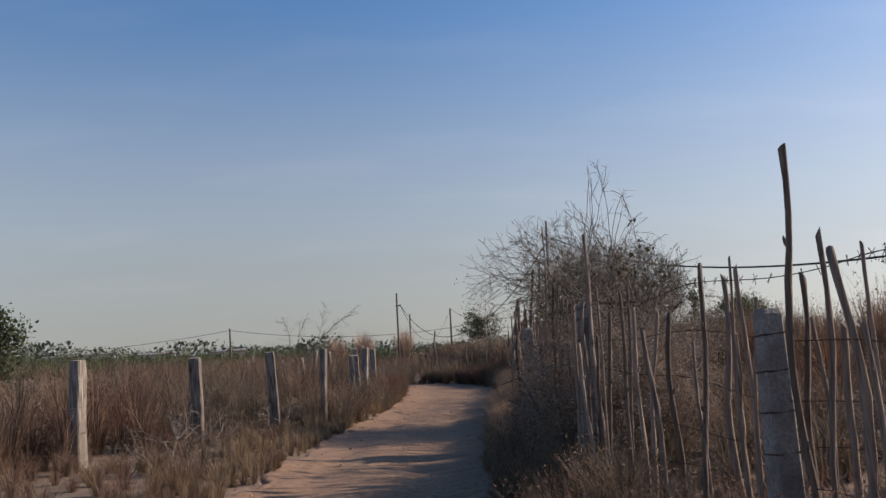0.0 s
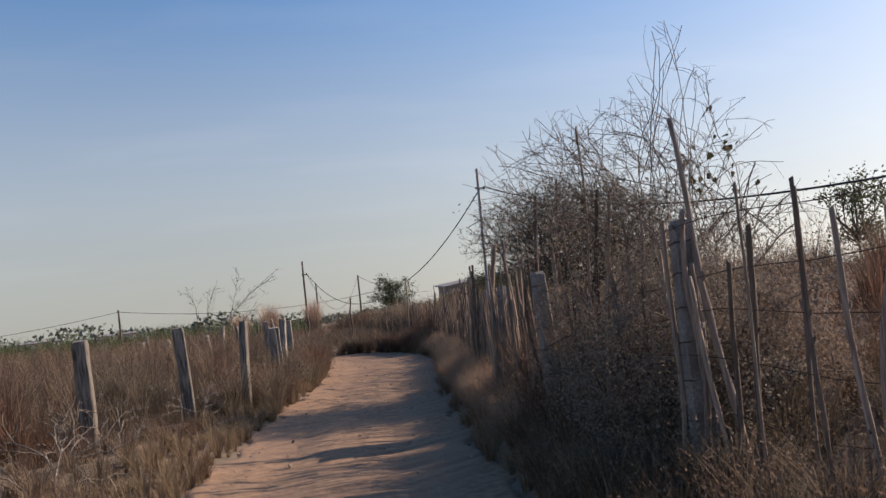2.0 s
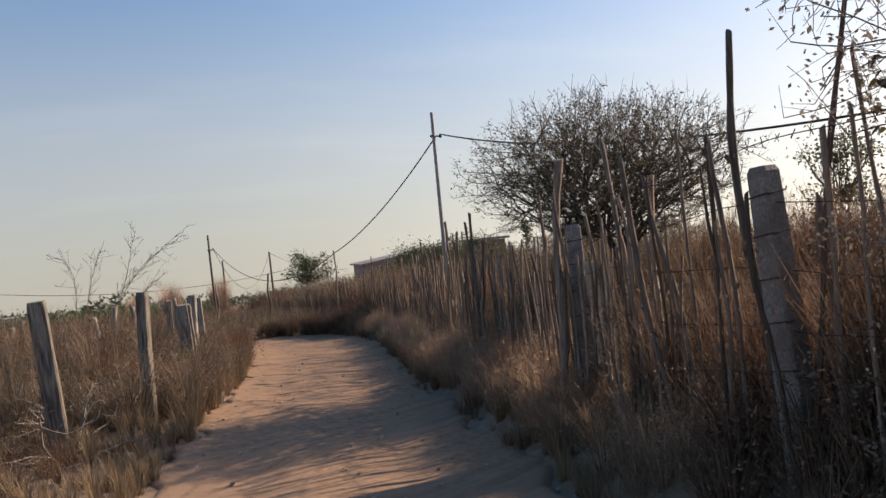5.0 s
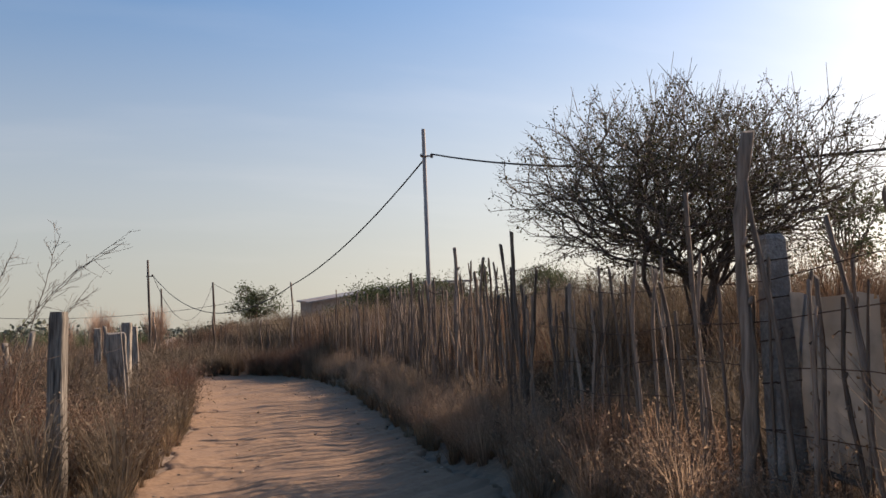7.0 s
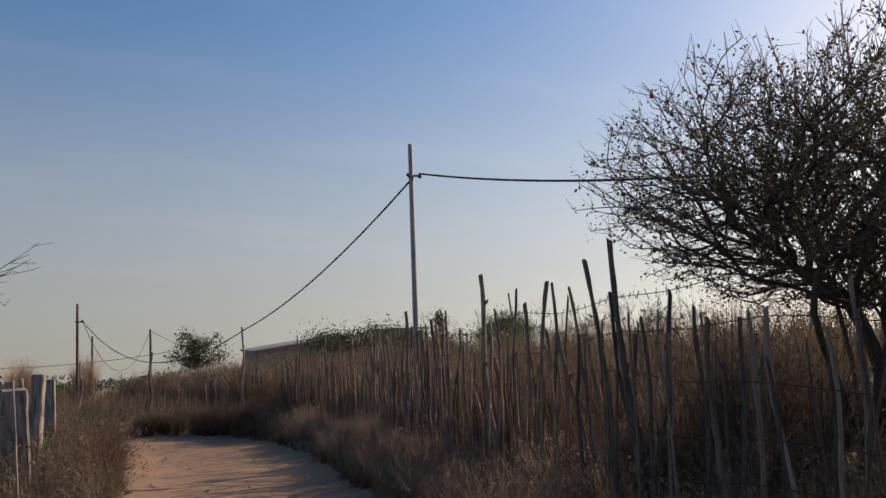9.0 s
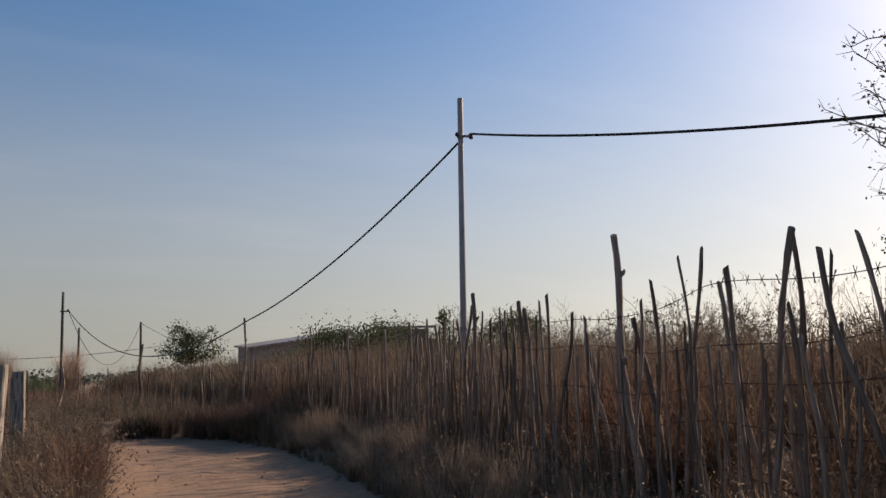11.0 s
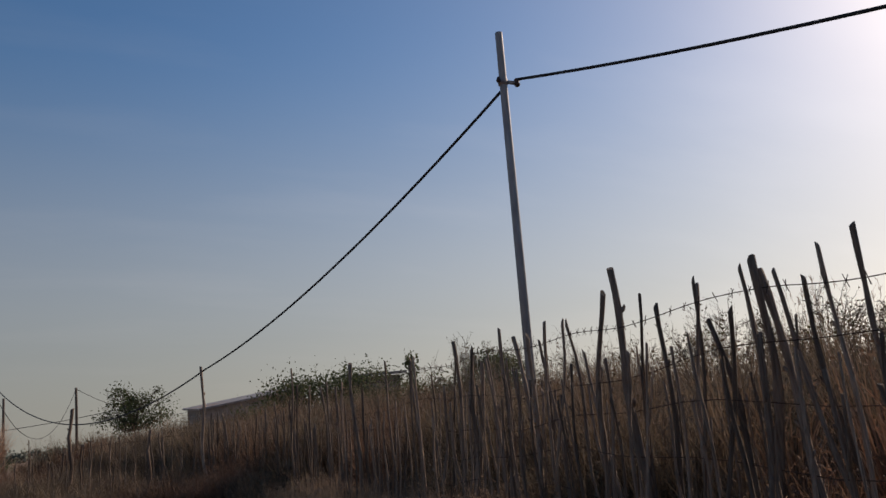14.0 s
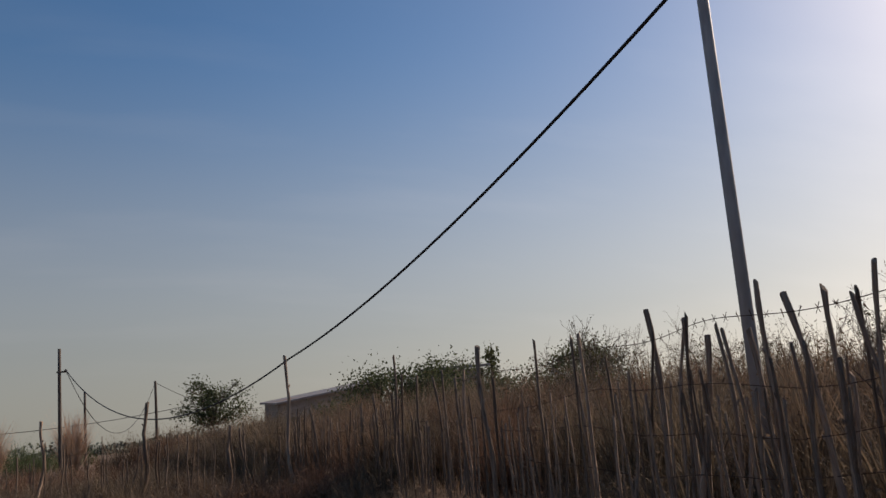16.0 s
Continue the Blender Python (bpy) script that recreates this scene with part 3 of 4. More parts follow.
def make_left_posts():
    """Rough timber posts of the field fence, with thin wires."""
    fence = thing("post_and_wire_fence", (0, 0, 0), "weathered grey timber posts with slack wire beside dry grass", "fence")
    rng = random.Random(21)
    places = [(-6.6, 5.6), (-5.9, 8.0), (-5.15, 10.3), (-4.3, 12.55), (-3.36, 13.95), (-2.76, 15.5), (-2.68, 19.6), (-2.95, 23.5), (-3.05, 26.5), (-3.3, 29.0), (-4.3, 30.9)]
    for x, y in places:
        girth = {15.5: 0.70, 19.6: 1.35}.get(y, 1.0)
        r2 = random.Random(y)
        pts = [(0.02 * math.sin(3 * t + y), 0.02 * math.cos(2 * t + y), t * 1.62) for t in (0, 0.15, 0.3, 0.45, 0.6, 0.75, 0.88, 0.96, 1.0)]
        bm = tube_bm(pts, [0.132, 0.128, 0.126, 0.125, 0.122, 0.12, 0.119, 0.117, 0.108], 4, jitter=0.10, rng=r2)
        for face in bm.faces:
            face.smooth = False
        edges = [e for e in bm.edges if abs((e.verts[0].co - e.verts[1].co).normalized().z) > 0.8]
        bmesh.ops.bevel(bm, geom=edges, offset=0.014, segments=1, affect="EDGES")
        ob = part("post", bm, M_POST, fence)
        ob.matrix_basis = pose(x, y, float(land(x, y)) - 0.14, rng.uniform(-2, 2), rng.uniform(-3, 3), 45 + rng.uniform(-10, 12)) @ Matrix.Diagonal((girth, girth, {15.5: 1.045, 19.6: 0.95}.get(y, rng.uniform(0.96, 1.06)), 1))
    for h in (1.25, 0.9, 0.55):
        segs = []
        for (x0, y0), (x1, y1) in zip(places, places[1:]):
            last = None
            for k in range(7):
                t = k / 6
                x, y = x0 + (x1 - x0) * t, y0 + (y1 - y0) * t
                p = (x + 0.09, y, SLOPE * y + h - 0.16 * t * (1 - t))
                if last:
                    segs.append((*last, *p, 0.0022, 0.0022))
                last = p
        v, f = sticks(segs)
        soup("wire", v, f, M_WIRE, fence)
    z = float(land(-2.4, 17.78))
    part("stick", tube_bm([(-2.4, 17.78, z - 0.05), (-2.43, 17.79, z + 0.6), (-2.45, 17.77, z + 1.0), (-2.48, 17.78, 0.41)], [0.014, 0.012, 0.011, 0.009], 6), M_POST, fence, "thin bleached stick beside a post")
    # a second row of thin stakes out in the field
    rng = random.Random(8)
    field_post = stake_mesh(3, crook=0.015)
    field_post.materials[0] = M_POST
    for x, y, h in ((-8.6, 30, 1.2), (-7.4, 29, 1.25), (-5.6, 27, 1.3), (-5.2, 30, 1.5), (-5.5, 28.3, 1.5), (-8.5, 36, 1.2), (-4.6, 36, 1.6), (-10.5, 38, 1.3), (-9.6, 27, 1.1)):
        ob = new("post", field_post)
        ob.parent = fence
        ob.matrix_basis = pose(x, y, float(land(x, y)) - 0.1, rng.uniform(-5, 5), rng.uniform(-6, 6), rng.uniform(0, 360)) @ Matrix.Diagonal((3.0, 3.0, h + 0.1, 1))


# ---- poles and cables ----
def sagging(a, b, sag, n=24):
    a, b = Vector(a), Vector(b)
    return [a.lerp(b, i / n) - Vector((0, 0, 4 * sag * (i / n) * (1 - i / n))) for i in range(n + 1)]


def make_cable(points, r, label):
    bm = tube_bm(points, [r] * len(points), 8)
    me = bpy.data.meshes.new("cable")
    bm.to_mesh(me)
    bm.free()
    me.materials.append(M_CABLE)
    return tagged(new("cable", me), label, "cable", "overhead cables")


CLAMP = Vector((2.862, 23.62, 3.40))
NEXT_POLE = Vector((6.39, 8.9, 2.06))
NEXT_SAG = 0.58


def make_main_pole():
    x, y = 2.862, 23.62
    base = float(land(x, y)) - 0.3
    pole = thing("utility_pole", (x, y, base), "slim grey steel utility pole with a cable bracket", "utility pole", "poles carrying the cable")
    high = 3.97 - base
    part("shaft", tube_bm([(0.009 * (high - z), 0, z) for z in (0, high * 0.5, high - 0.015, high)], [0.05, 0.046, 0.041, 0.037], 16), M_POLE, pole)
    bracket = part("bracket", box_bm((0.22, 0.035, 0.035), 0.006, (0.05, -0.02, 3.40 - base)), M_POLE, pole, "dark steel bracket bolted across the pole")
    part("clamp_band", tube_bm([(0, 0, 3.37 - base), (0, 0, 3.43 - base)], [0.052, 0.052], 16), M_POLE, pole)
    part("insulator", tube_bm([(0.16, -0.03, 3.36 - base + d) for d in (0, 0.02, 0.045, 0.07, 0.09)], [0.022, 0.036, 0.024, 0.036, 0.02], 10), M_PORC, bracket, "dark brown ceramic insulator")
    part("insulator", tube_bm([(-0.07, -0.03, 3.38 - base + d) for d in (0, 0.02, 0.045, 0.06)], [0.018, 0.028, 0.018, 0.015], 10), M_PORC, bracket)


def make_far_pole(x, y, top, r, arm=True):
    base = float(land(x, y)) - 0.3
    pole = thing("utility_pole", (x, y, base), "slender dark wooden utility pole standing among dry grass", "utility pole", "poles carrying the cable")
    h = top - base
    part("shaft", tube_bm([(0.01 * math.sin(4 * t + x) + 0.02 * h * (1 - t), 0, h * t) for t in (0, 0.25, 0.5, 0.75, 1)], [r * 1.25, r * 1.15, r * 1.05, r, r * 0.9], 10), M_FARPOLE, pole)
    if arm:
        part("bracket", box_bm((0.34, 0.06, 0.06), 0.01, (0.08, 0, h - 0.85)), M_FARPOLE, pole)
        part("insulator", tube_bm([(0.22, 0, h - 0.86 + d) for d in (0, 0.03, 0.07, 0.1)], [0.03, 0.05, 0.05, 0.03], 8), M_PORC, pole)


def make_cables():
    p4 = Vector((1.19, 33.07, 0.78))
    p2 = Vector((-4.05, 50.6, 1.40))
    p3 = Vector((-0.93, 61.49, 0.90))
    black = "thick black twisted cable strung between the poles"
    thin = "thin dark wire strung between distant poles"
    make_cable(sagging(CLAMP + Vector((-0.02, 0.03, -0.10)), p4, 0.27, 30), 0.016, black)
    make_cable(sagging(p4, p2, 1.4, 30), 0.016, black)
    make_cable(sagging(CLAMP + Vector((0.16, -0.03, 0.04)), NEXT_POLE, NEXT_SAG, 40), 0.016, black)
    make_cable(sagging(p2, p3, 2.4, 24), 0.013, thin)
    make_cable(sagging(p3, (5.0, 66.0, -0.9), 0.5, 16), 0.013, thin)
    make_cable(sagging((-18.7, 60.7, -0.25), (3.5, 66.0, 0.0), 1.0, 30), 0.016, thin)
    make_cable(sagging((-18.7, 60.7, -0.25), (-42.0, 62.0, -1.6), 0.6, 16), 0.016, thin)


# ---- trees and bushes ----
def inside(p, balls, rng, rough=0.15):
    """Which of the points lie in one of the balls: rows of centre and radii."""
    keep = np.zeros(len(p), bool)
    for c, r in balls:
        keep |= (((p - np.array(c)) / np.array(r)) ** 2).sum(1) < (1 + rng.normal(size=len(p)) * rough) ** 2
    return keep


def leafy_tree(name, x, y, crown_z, wide, tall, seed, label, material=None, leaves=3500, size=0.07, clumps=24, sparse=0.24):
    """A tree whose uneven crown of leaf clumps has its middle at crown_z, with these half sizes."""
    rng = np.random.default_rng(seed)
    g = float(land(x, y)) - 0.15
    tree = thing(name, (x, y, g), label, "bush" if "bush" in name else "tree")
    mid = np.array([0, 0, crown_z - g])
    d = rng.normal(size=(clumps, 3))
    d /= np.linalg.norm(d, axis=1, keepdims=True)
    heads = mid + d * np.array([wide, wide, tall]) * rng.uniform(0.3, 1.05, (clumps, 1))
    heads[: clumps // 4, 2] = mid[2] - tall * rng.uniform(0.5, 1.0, clumps // 4)
    fork = np.array([0.05, 0.03, max(0.15, mid[2] - tall * 1.1)])
    girth = 0.03 + 0.02 * tall
    segs = [(0, 0, 0, *(fork * 0.5 + [0.06, 0, 0]), girth, girth * 0.85), (*(fork * 0.5 + [0.06, 0, 0]), *fork, girth * 0.85, girth * 0.7)]
    c = []
    big = rng.uniform(0.45, 1.35, clumps)
    for h, k in zip(heads, big):
        bend = (fork + h) / 2 + rng.normal(size=3) * 0.12 * wide + np.array([0, 0, -0.08 * tall])
        segs += [(*fork, *bend, 0.03, 0.02), (*bend, *h, 0.02, 0.009)]
        for _ in range(9):
            e = h + rng.normal(size=3) * np.array([wide, wide, tall]) * sparse * k
            segs.append((*(bend + (h - bend) * rng.uniform(0.3, 1)), *e, 0.008, 0.003))
        c.append(h + rng.normal(size=(max(6, int(leaves * k * k / (big * big).sum())), 3)) * np.array([wide, wide, tall]) * sparse * k)
    v, f = sticks(segs, 5)
    soup("trunk", v, f, M_BARK, tree)
    v, f = leaf_quads(np.concatenate(c), size, rng)
    soup("crown", v, f, material or M_GREEN, tree)
    return tree


def vine_leaves(centres, size, rng):
    """Hanging heart-shaped leaves of six corners each."""
    vs, fs = [], []
    for c in centres:
        d = rng.normal(size=3) * 0.5 + np.array([0, 0, -1.1])
        d /= np.linalg.norm(d)
        w = np.cross(d, rng.normal(size=3))
        w /= np.linalg.norm(w)
        k = size * rng.uniform(0.6, 1.3)
        fs.append(np.arange(6) + 6 * len(fs))
        vs.append([c + (d * a + w * b) * k for a, b in ((0, 0.12), (0.25, 0.62), (0.9, 0.5), (1.7, 0.0), (0.9, -0.5), (0.25, -0.62))])
    return np.array(vs).reshape(-1, 3), np.array(fs)


def make_acacia():
    """The flat-topped thorn tree behind the fence: low stems, a wide dense crown of bare fine twigs."""
    x, y = 3.05, 15.0
    g = float(land(x, y)) - 0.1
    tree = thing("thorn_tree", (x, y, g), "wide bare thorn tree with a dense crown of fine grey twigs", "tree")
    rng = np.random.default_rng(40)
    mid = np.array([0, 0, 1.66 - g])
    # places that twigs reach: a flat-topped bowl, thickest near its rim
    d = rng.normal(size=(9000, 3))
    d /= np.linalg.norm(d, axis=1, keepdims=True)
    ring = np.arctan2(d[:, 1], d[:, 0])
    p = d * rng.uniform(0.08, 1.0, (9000, 1)) ** 0.6 * np.array([1.65, 1.65, 0.94]) * (1 + 0.09 * np.sin(5 * ring) + 0.05 * np.sin(11 * ring + 1))[:, None]
    p = p[(p[:, 2] > -0.95 + 0.15 * np.hypot(p[:, 0], p[:, 1])) | (rng.random(len(p)) < 0.1)][:5600]
    wild = d[:170] * np.array([1.92, 1.92, 1.12]) * rng.uniform(0.9, 1.06, (170, 1))
    p = np.concatenate([p, wild[wild[:, 2] > -0.3]]) + mid
    nodes, parents = [np.zeros(3)], [-1]
    for i in range(11):
        a, at = i * 2.4 + rng.uniform(-0.2, 0.2), 0
        o = rng.uniform(0.2, 0.95)
        for k in range(5):
            nodes.append(nodes[at] + np.array([o * math.cos(a), o * math.sin(a), 1.0]) * 0.24 + rng.normal(size=3) * 0.02)
            parents.append(at)
            at = len(nodes) - 1
    count = stems = len(nodes)
    pos, aim = np.zeros((40000, 3)), np.zeros((40000, 3))
    pos[:stems] = nodes
    aim[1:stems] = [(nodes[i] - nodes[parents[i]]) / np.linalg.norm(nodes[i] - nodes[parents[i]]) for i in range(1, stems)]
    # each twig leaves the limb whose way it carries on best
    for q in p[np.argsort(np.linalg.norm((p - mid * 0.6) * np.array([1, 1, 1.3]), axis=1))]:
        to = q - pos[1:count]
        dist = np.linalg.norm(to, axis=1) + 1e-6
        near = int(np.argmin((dist + 0.03) * (2.1 - 1.7 * (to * aim[1:count]).sum(1) / dist))) + 1
        gap = q - pos[near]
        far_off = np.linalg.norm(gap)
        steps = max(1, int(far_off / 0.09))
        if count + steps > 39990:
            break
        at, pull = near, aim[near] * far_off
        for k in range(steps):
            t = (k + 1) / steps
            pos[count] = pos[near] + pull * (t - 2 * t * t + t ** 3) * 0.8 + gap * (3 * t * t - 2 * t ** 3) + gap * 0.6 * (t ** 3 - t * t) * 0.3
            step = pos[count] - pos[at]
            aim[count] = step / (np.linalg.norm(step) + 1e-6)
            parents.append(at)
            at = count
            count += 1
    load, par = np.ones(count), np.array(parents)
    for i in range(count - 1, 0, -1):
        load[par[i]] += load[i]
    rad = np.clip(0.0029 * load ** 0.34, 0.0029, 0.05)
    k = np.arange(1, count)
    segs = np.concatenate([pos[par[k]], pos[k], np.minimum(rad[par[k]], rad[k] * 1.25)[:, None], rad[k][:, None]], 1)
    rad = rad[k]
    v, f = sticks(segs[rad > 0.007], 5)
    soup("trunk", v, f, M_BARK, tree)
    twig = segs[rad <= 0.007]
    out = twig[:, 3:6] - mid
    out /= np.linalg.norm(out, axis=1, keepdims=True) + 1e-6
    thorn = []
    for n in range(2):
        way = out * 0.7 + rng.normal(size=out.shape) * 0.5 + np.array([0, 0, 0.45])
        way *= rng.uniform(0.03, 0.15, (len(out), 1)) / np.linalg.norm(way, axis=1, keepdims=True)
        thorn.append(np.concatenate([twig[:, 3:6], twig[:, 3:6] + way, np.full((len(out), 1), 0.0022), np.full((len(out), 1), 0.0012)], 1))
    whip = segs[(segs[:, 5] > mid[2] + 0.5)]
    whip = whip[rng.integers(0, len(whip), 150)][:, 3:6]
    w1 = whip + np.stack([rng.normal(0, 0.07, 150), rng.normal(0, 0.07, 150), rng.uniform(0.10, 0.34, 150)], 1)
    thorn.append(np.concatenate([whip, w1, np.full((150, 1), 0.0034), np.full((150, 1), 0.002)], 1))
    v, f = sticks(np.concatenate([twig] + thorn), 3)
    soup("crown", v, f, M_TWIG, tree)
    pick = twig[rng.integers(0, len(twig), 26000)][:, 3:6]
    v, f = leaf_quads(pick + rng.normal(size=pick.shape) * 0.03, 0.016, rng)
    soup("foliage", v, f, M_LEAF, tree)


def make_vine_bush():
    """The dead tangle on the fence: arching bare stems, a dark mass of dry leaves below, a few hanging vine leaves."""
    x, y = 1.75, 8.0
    g = float(land(x, y)) - 0.1
    bush = thing("thorn_bush", (x, y, g), "dead tangled thorn bush with arching bare stems and vine leaves", "bush")
    rng = np.random.default_rng(17)
    trunks = []
    for i in range(60):
        px, py = rng.uniform(-0.6, 0.9), rng.uniform(-1.5, 1.6)
        trunks.append(((px, py, 0), (rng.normal() * 0.35, rng.normal() * 0.35, 1), rng.uniform(0.8, 1.4), 0.011))
    segs, tips = twig_tree(rng, trunks, 3, 0.6, 0.72, (0.0, -0.06, -0.10, -0.07), kids=(3, 4), r_min=0.0017, thin=0.55, side_twigs=0.4, wander=0.15, segs_per=6)
    for i in range(34):
        trunk = [((rng.uniform(-0.5, 0.4), rng.uniform(-1.2, 0.4), 1.5), (rng.normal() * 0.7, rng.normal() * 0.6, 0.9), rng.uniform(0.7, 1.1), 0.0045)]
        more, _ = twig_tree(rng, trunk, 2, 0.5, 0.6, (0.02, -0.07, -0.07), kids=(3, 4), r_min=0.0016, side_twigs=0.5, wander=0.14, segs_per=6)
        segs += more
    for i in range(26):
        trunk = [((rng.uniform(-0.6, 0.0), rng.uniform(-0.9, 0.6), rng.uniform(1.4, 1.9)), (-0.8 + rng.normal() * 0.3, rng.normal() * 0.5, 0.55), rng.uniform(0.7, 1.1), 0.0045)]
        more, _ = twig_tree(rng, trunk, 2, 0.5, 0.6, (0.0, 0.02, -0.03), kids=(3, 4), r_min=0.0016, side_twigs=0.6, wander=0.14, segs_per=6)
        segs += more
    for i in range(4):
        trunk = [((rng.uniform(-0.45, -0.05), rng.uniform(-1.0, -0.5), 1.5), (rng.normal() * 0.16, rng.normal() * 0.16, 1.0), rng.uniform(1.1, 1.4), 0.0045)]
        more, _ = twig_tree(rng, trunk, 2, 0.5, 0.45, (0.02, 0.0, -0.03), kids=(3, 4), r_min=0.0016, side_twigs=0.5, wander=0.09, segs_per=8)
        segs += more
    s = np.array(segs)
    keep = inside(s[:, 3:6], [((-0.8, -0.25, 1.85), (0.78, 0.85, 0.72)), ((-0.12, -0.3, 0.8), (1.05, 1.5, 1.25)), ((-0.2, -0.75, 1.95), (0.62, 0.75, 0.95)), ((-0.22, -0.75, 2.4), (0.26, 0.36, 0.66)), ((0.5, 0.1, 1.3), (0.7, 1.4, 0.75))], rng, 0.09)
    # cut stems take all that grew on them away
    roots = {tuple(np.round(r[0:3], 4)) for r in s} - {tuple(np.round(r[3:6], 4)) for r in s}
    for k, r in enumerate(s):
        keep[k] = keep[k] and tuple(np.round(r[0:3], 4)) in roots
        if keep[k]:
            roots.add(tuple(np.round(r[3:6], 4)))
    s = s[keep]
    v, f = sticks(s, 3)
    soup("stem_tangle", v, f, M_TWIG, bush)
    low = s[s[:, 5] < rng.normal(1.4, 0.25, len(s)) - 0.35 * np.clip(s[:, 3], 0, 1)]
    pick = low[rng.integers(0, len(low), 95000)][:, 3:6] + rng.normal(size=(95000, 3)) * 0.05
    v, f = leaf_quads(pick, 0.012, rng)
    soup("dry_foliage", v, f, M_LIFTED_LEAF, bush)
    c = []
    for spot, reach, n in (((0.22, -0.6, 2.15), 0.35, 45), ((-0.35, 0.4, 1.6), 0.42, 170)):
        close = s[np.linalg.norm(s[:, 3:6] - np.array(spot), axis=1) < reach][:, 3:6]
        if len(close):
            c.append(close[rng.integers(0, len(close), n)])
    v, f = vine_leaves(np.concatenate(c), 0.03, rng)
    soup("vine_foliage", v, f, M_LEAF, bush)


def bare_bush(x, y, high, wide, seed, label):
    """A thin bush of bare arching twigs with a few tiny leaves left."""
    rng = np.random.default_rng(seed)
    g = float(land(x, y)) - 0.05
    bush = thing("bare_bush", (x, y, g), label, "bush", "bare bushes behind the fence")
    trunks = [((rng.normal() * 0.3 * wide, rng.normal() * 0.3 * wide, 0), (rng.normal() * 0.4, rng.normal() * 0.4, 1), high * rng.uniform(0.4, 0.62), 0.011) for _ in range(16)]
    segs, tips = twig_tree(rng, trunks, 3, 0.42, 0.62, (0.02, 0.03, 0.04), kids=(2, 4), r_min=0.0034, side_twigs=0.5, wander=0.14)
    v, f = sticks(segs, 3)
    soup("twig_crown", v, f, M_TWIG, bush)
    pick = np.array(segs)[:, 3:6]
    pick = pick[rng.integers(0, len(pick), 1300)]
    v, f = leaf_quads(pick + rng.normal(size=pick.shape) * 0.03, 0.024, rng)
    soup("foliage", v, f, M_LEAF, bush)


def make_stalks():
    """Tall dry weed stalks rising behind the timber posts."""
    x, y = -4.0, 18.3
    g = float(land(x, y)) - 0.05
    weed = thing("dry_weed", (x, y, g), "tall bare weed stalks leaning over the timber posts", "weed")
    rng = np.random.default_rng(71)
    # foot, knee and tip of each stalk, from the weed's own foot
    for foot, knee, tip in (((-0.25, 0.0), (0.42, -0.1, 1.5), (1.54, 0.1, 2.56)), ((-0.15, 0.1), (0.5, 0.0, 1.55), (1.40, 0.2, 2.42)), ((0.1, 0.0), (0.6, -0.05, 1.75), (0.84, 0.0, 2.62)),
                            ((-0.3, 0.1), (0.1, 0.0, 1.7), (0.3, 0.1, 2.35)), ((0.3, 0.1), (0.75, 0.0, 1.4), (1.12, 0.1, 1.85)), ((-0.4, 0.0), (-0.1, 0.1, 1.6), (-0.3, 0.1, 2.3))):
        a, c, e = np.array([*foot, 0.0]), np.array(knee), np.array(tip)
        mid = 2 * c - (a + e) / 2
        t = np.linspace(0, 1, 19)[:, None]
        p = a * (1 - t) ** 2 + mid * 2 * t * (1 - t) + e * t * t + rng.normal(size=(19, 3)) * 0.008
        segs = [(*p[k], *p[k + 1], 0.0068 - 0.00024 * k, 0.0066 - 0.00024 * k) for k in range(18)]
        for k in range(8, 18):
            d = (p[k + 1] - p[k]) / np.linalg.norm(p[k + 1] - p[k])
            for _ in range(2):
                w = d + rng.normal(size=3) * 0.5
                q = p[k] + w / np.linalg.norm(w) * rng.uniform(0.08, 0.34)
                segs.append((*p[k], *q, 0.0026, 0.0017))
                for _ in range(2):
                    at = p[k] + (q - p[k]) * rng.uniform(0.4, 1)
                    segs.append((*at, *(at + (d + rng.normal(size=3) * 0.7) * 0.05), 0.0022, 0.0015))
        v, f = sticks(segs, 4)
        soup("stalk", v, f, M_TWIG, weed)


def make_dead_branch(x, y, size, seed):
    """A heap of bleached thorn branches lying in the grass."""
    rng = np.random.default_rng(seed)
    g = float(land(x, y))
    heap = thing("dead_branch", (x, y, g), "bleached dead branch lying in the dry grass", "branch", "fallen branches")
    trunks = [((0, 0, 0.03), (rng.normal(), rng.normal(), 0.45), size, 0.012) for _ in range(5)]
    segs, _ = twig_tree(rng, trunks, 2, 0.6, 0.6, (-0.02, -0.05, -0.05), kids=(2, 4), r_min=0.004, side_twigs=0.4)
    v, f = sticks(segs, 4)
    soup("wood", v, f, M_POST, heap)


def make_reeds(x, y, high, wide, seed):
    rng = np.random.default_rng(seed)
    g = float(land(x, y)) - 0.05
    v, f = shrub_variant(rng, 900, high, wide, 0)
    clump = thing("reed_clump", (x, y, g), "tall feathery pinkish reed clump", "reeds", "reed clumps")
    soup("plume", v, f, M_PLUME, clump)


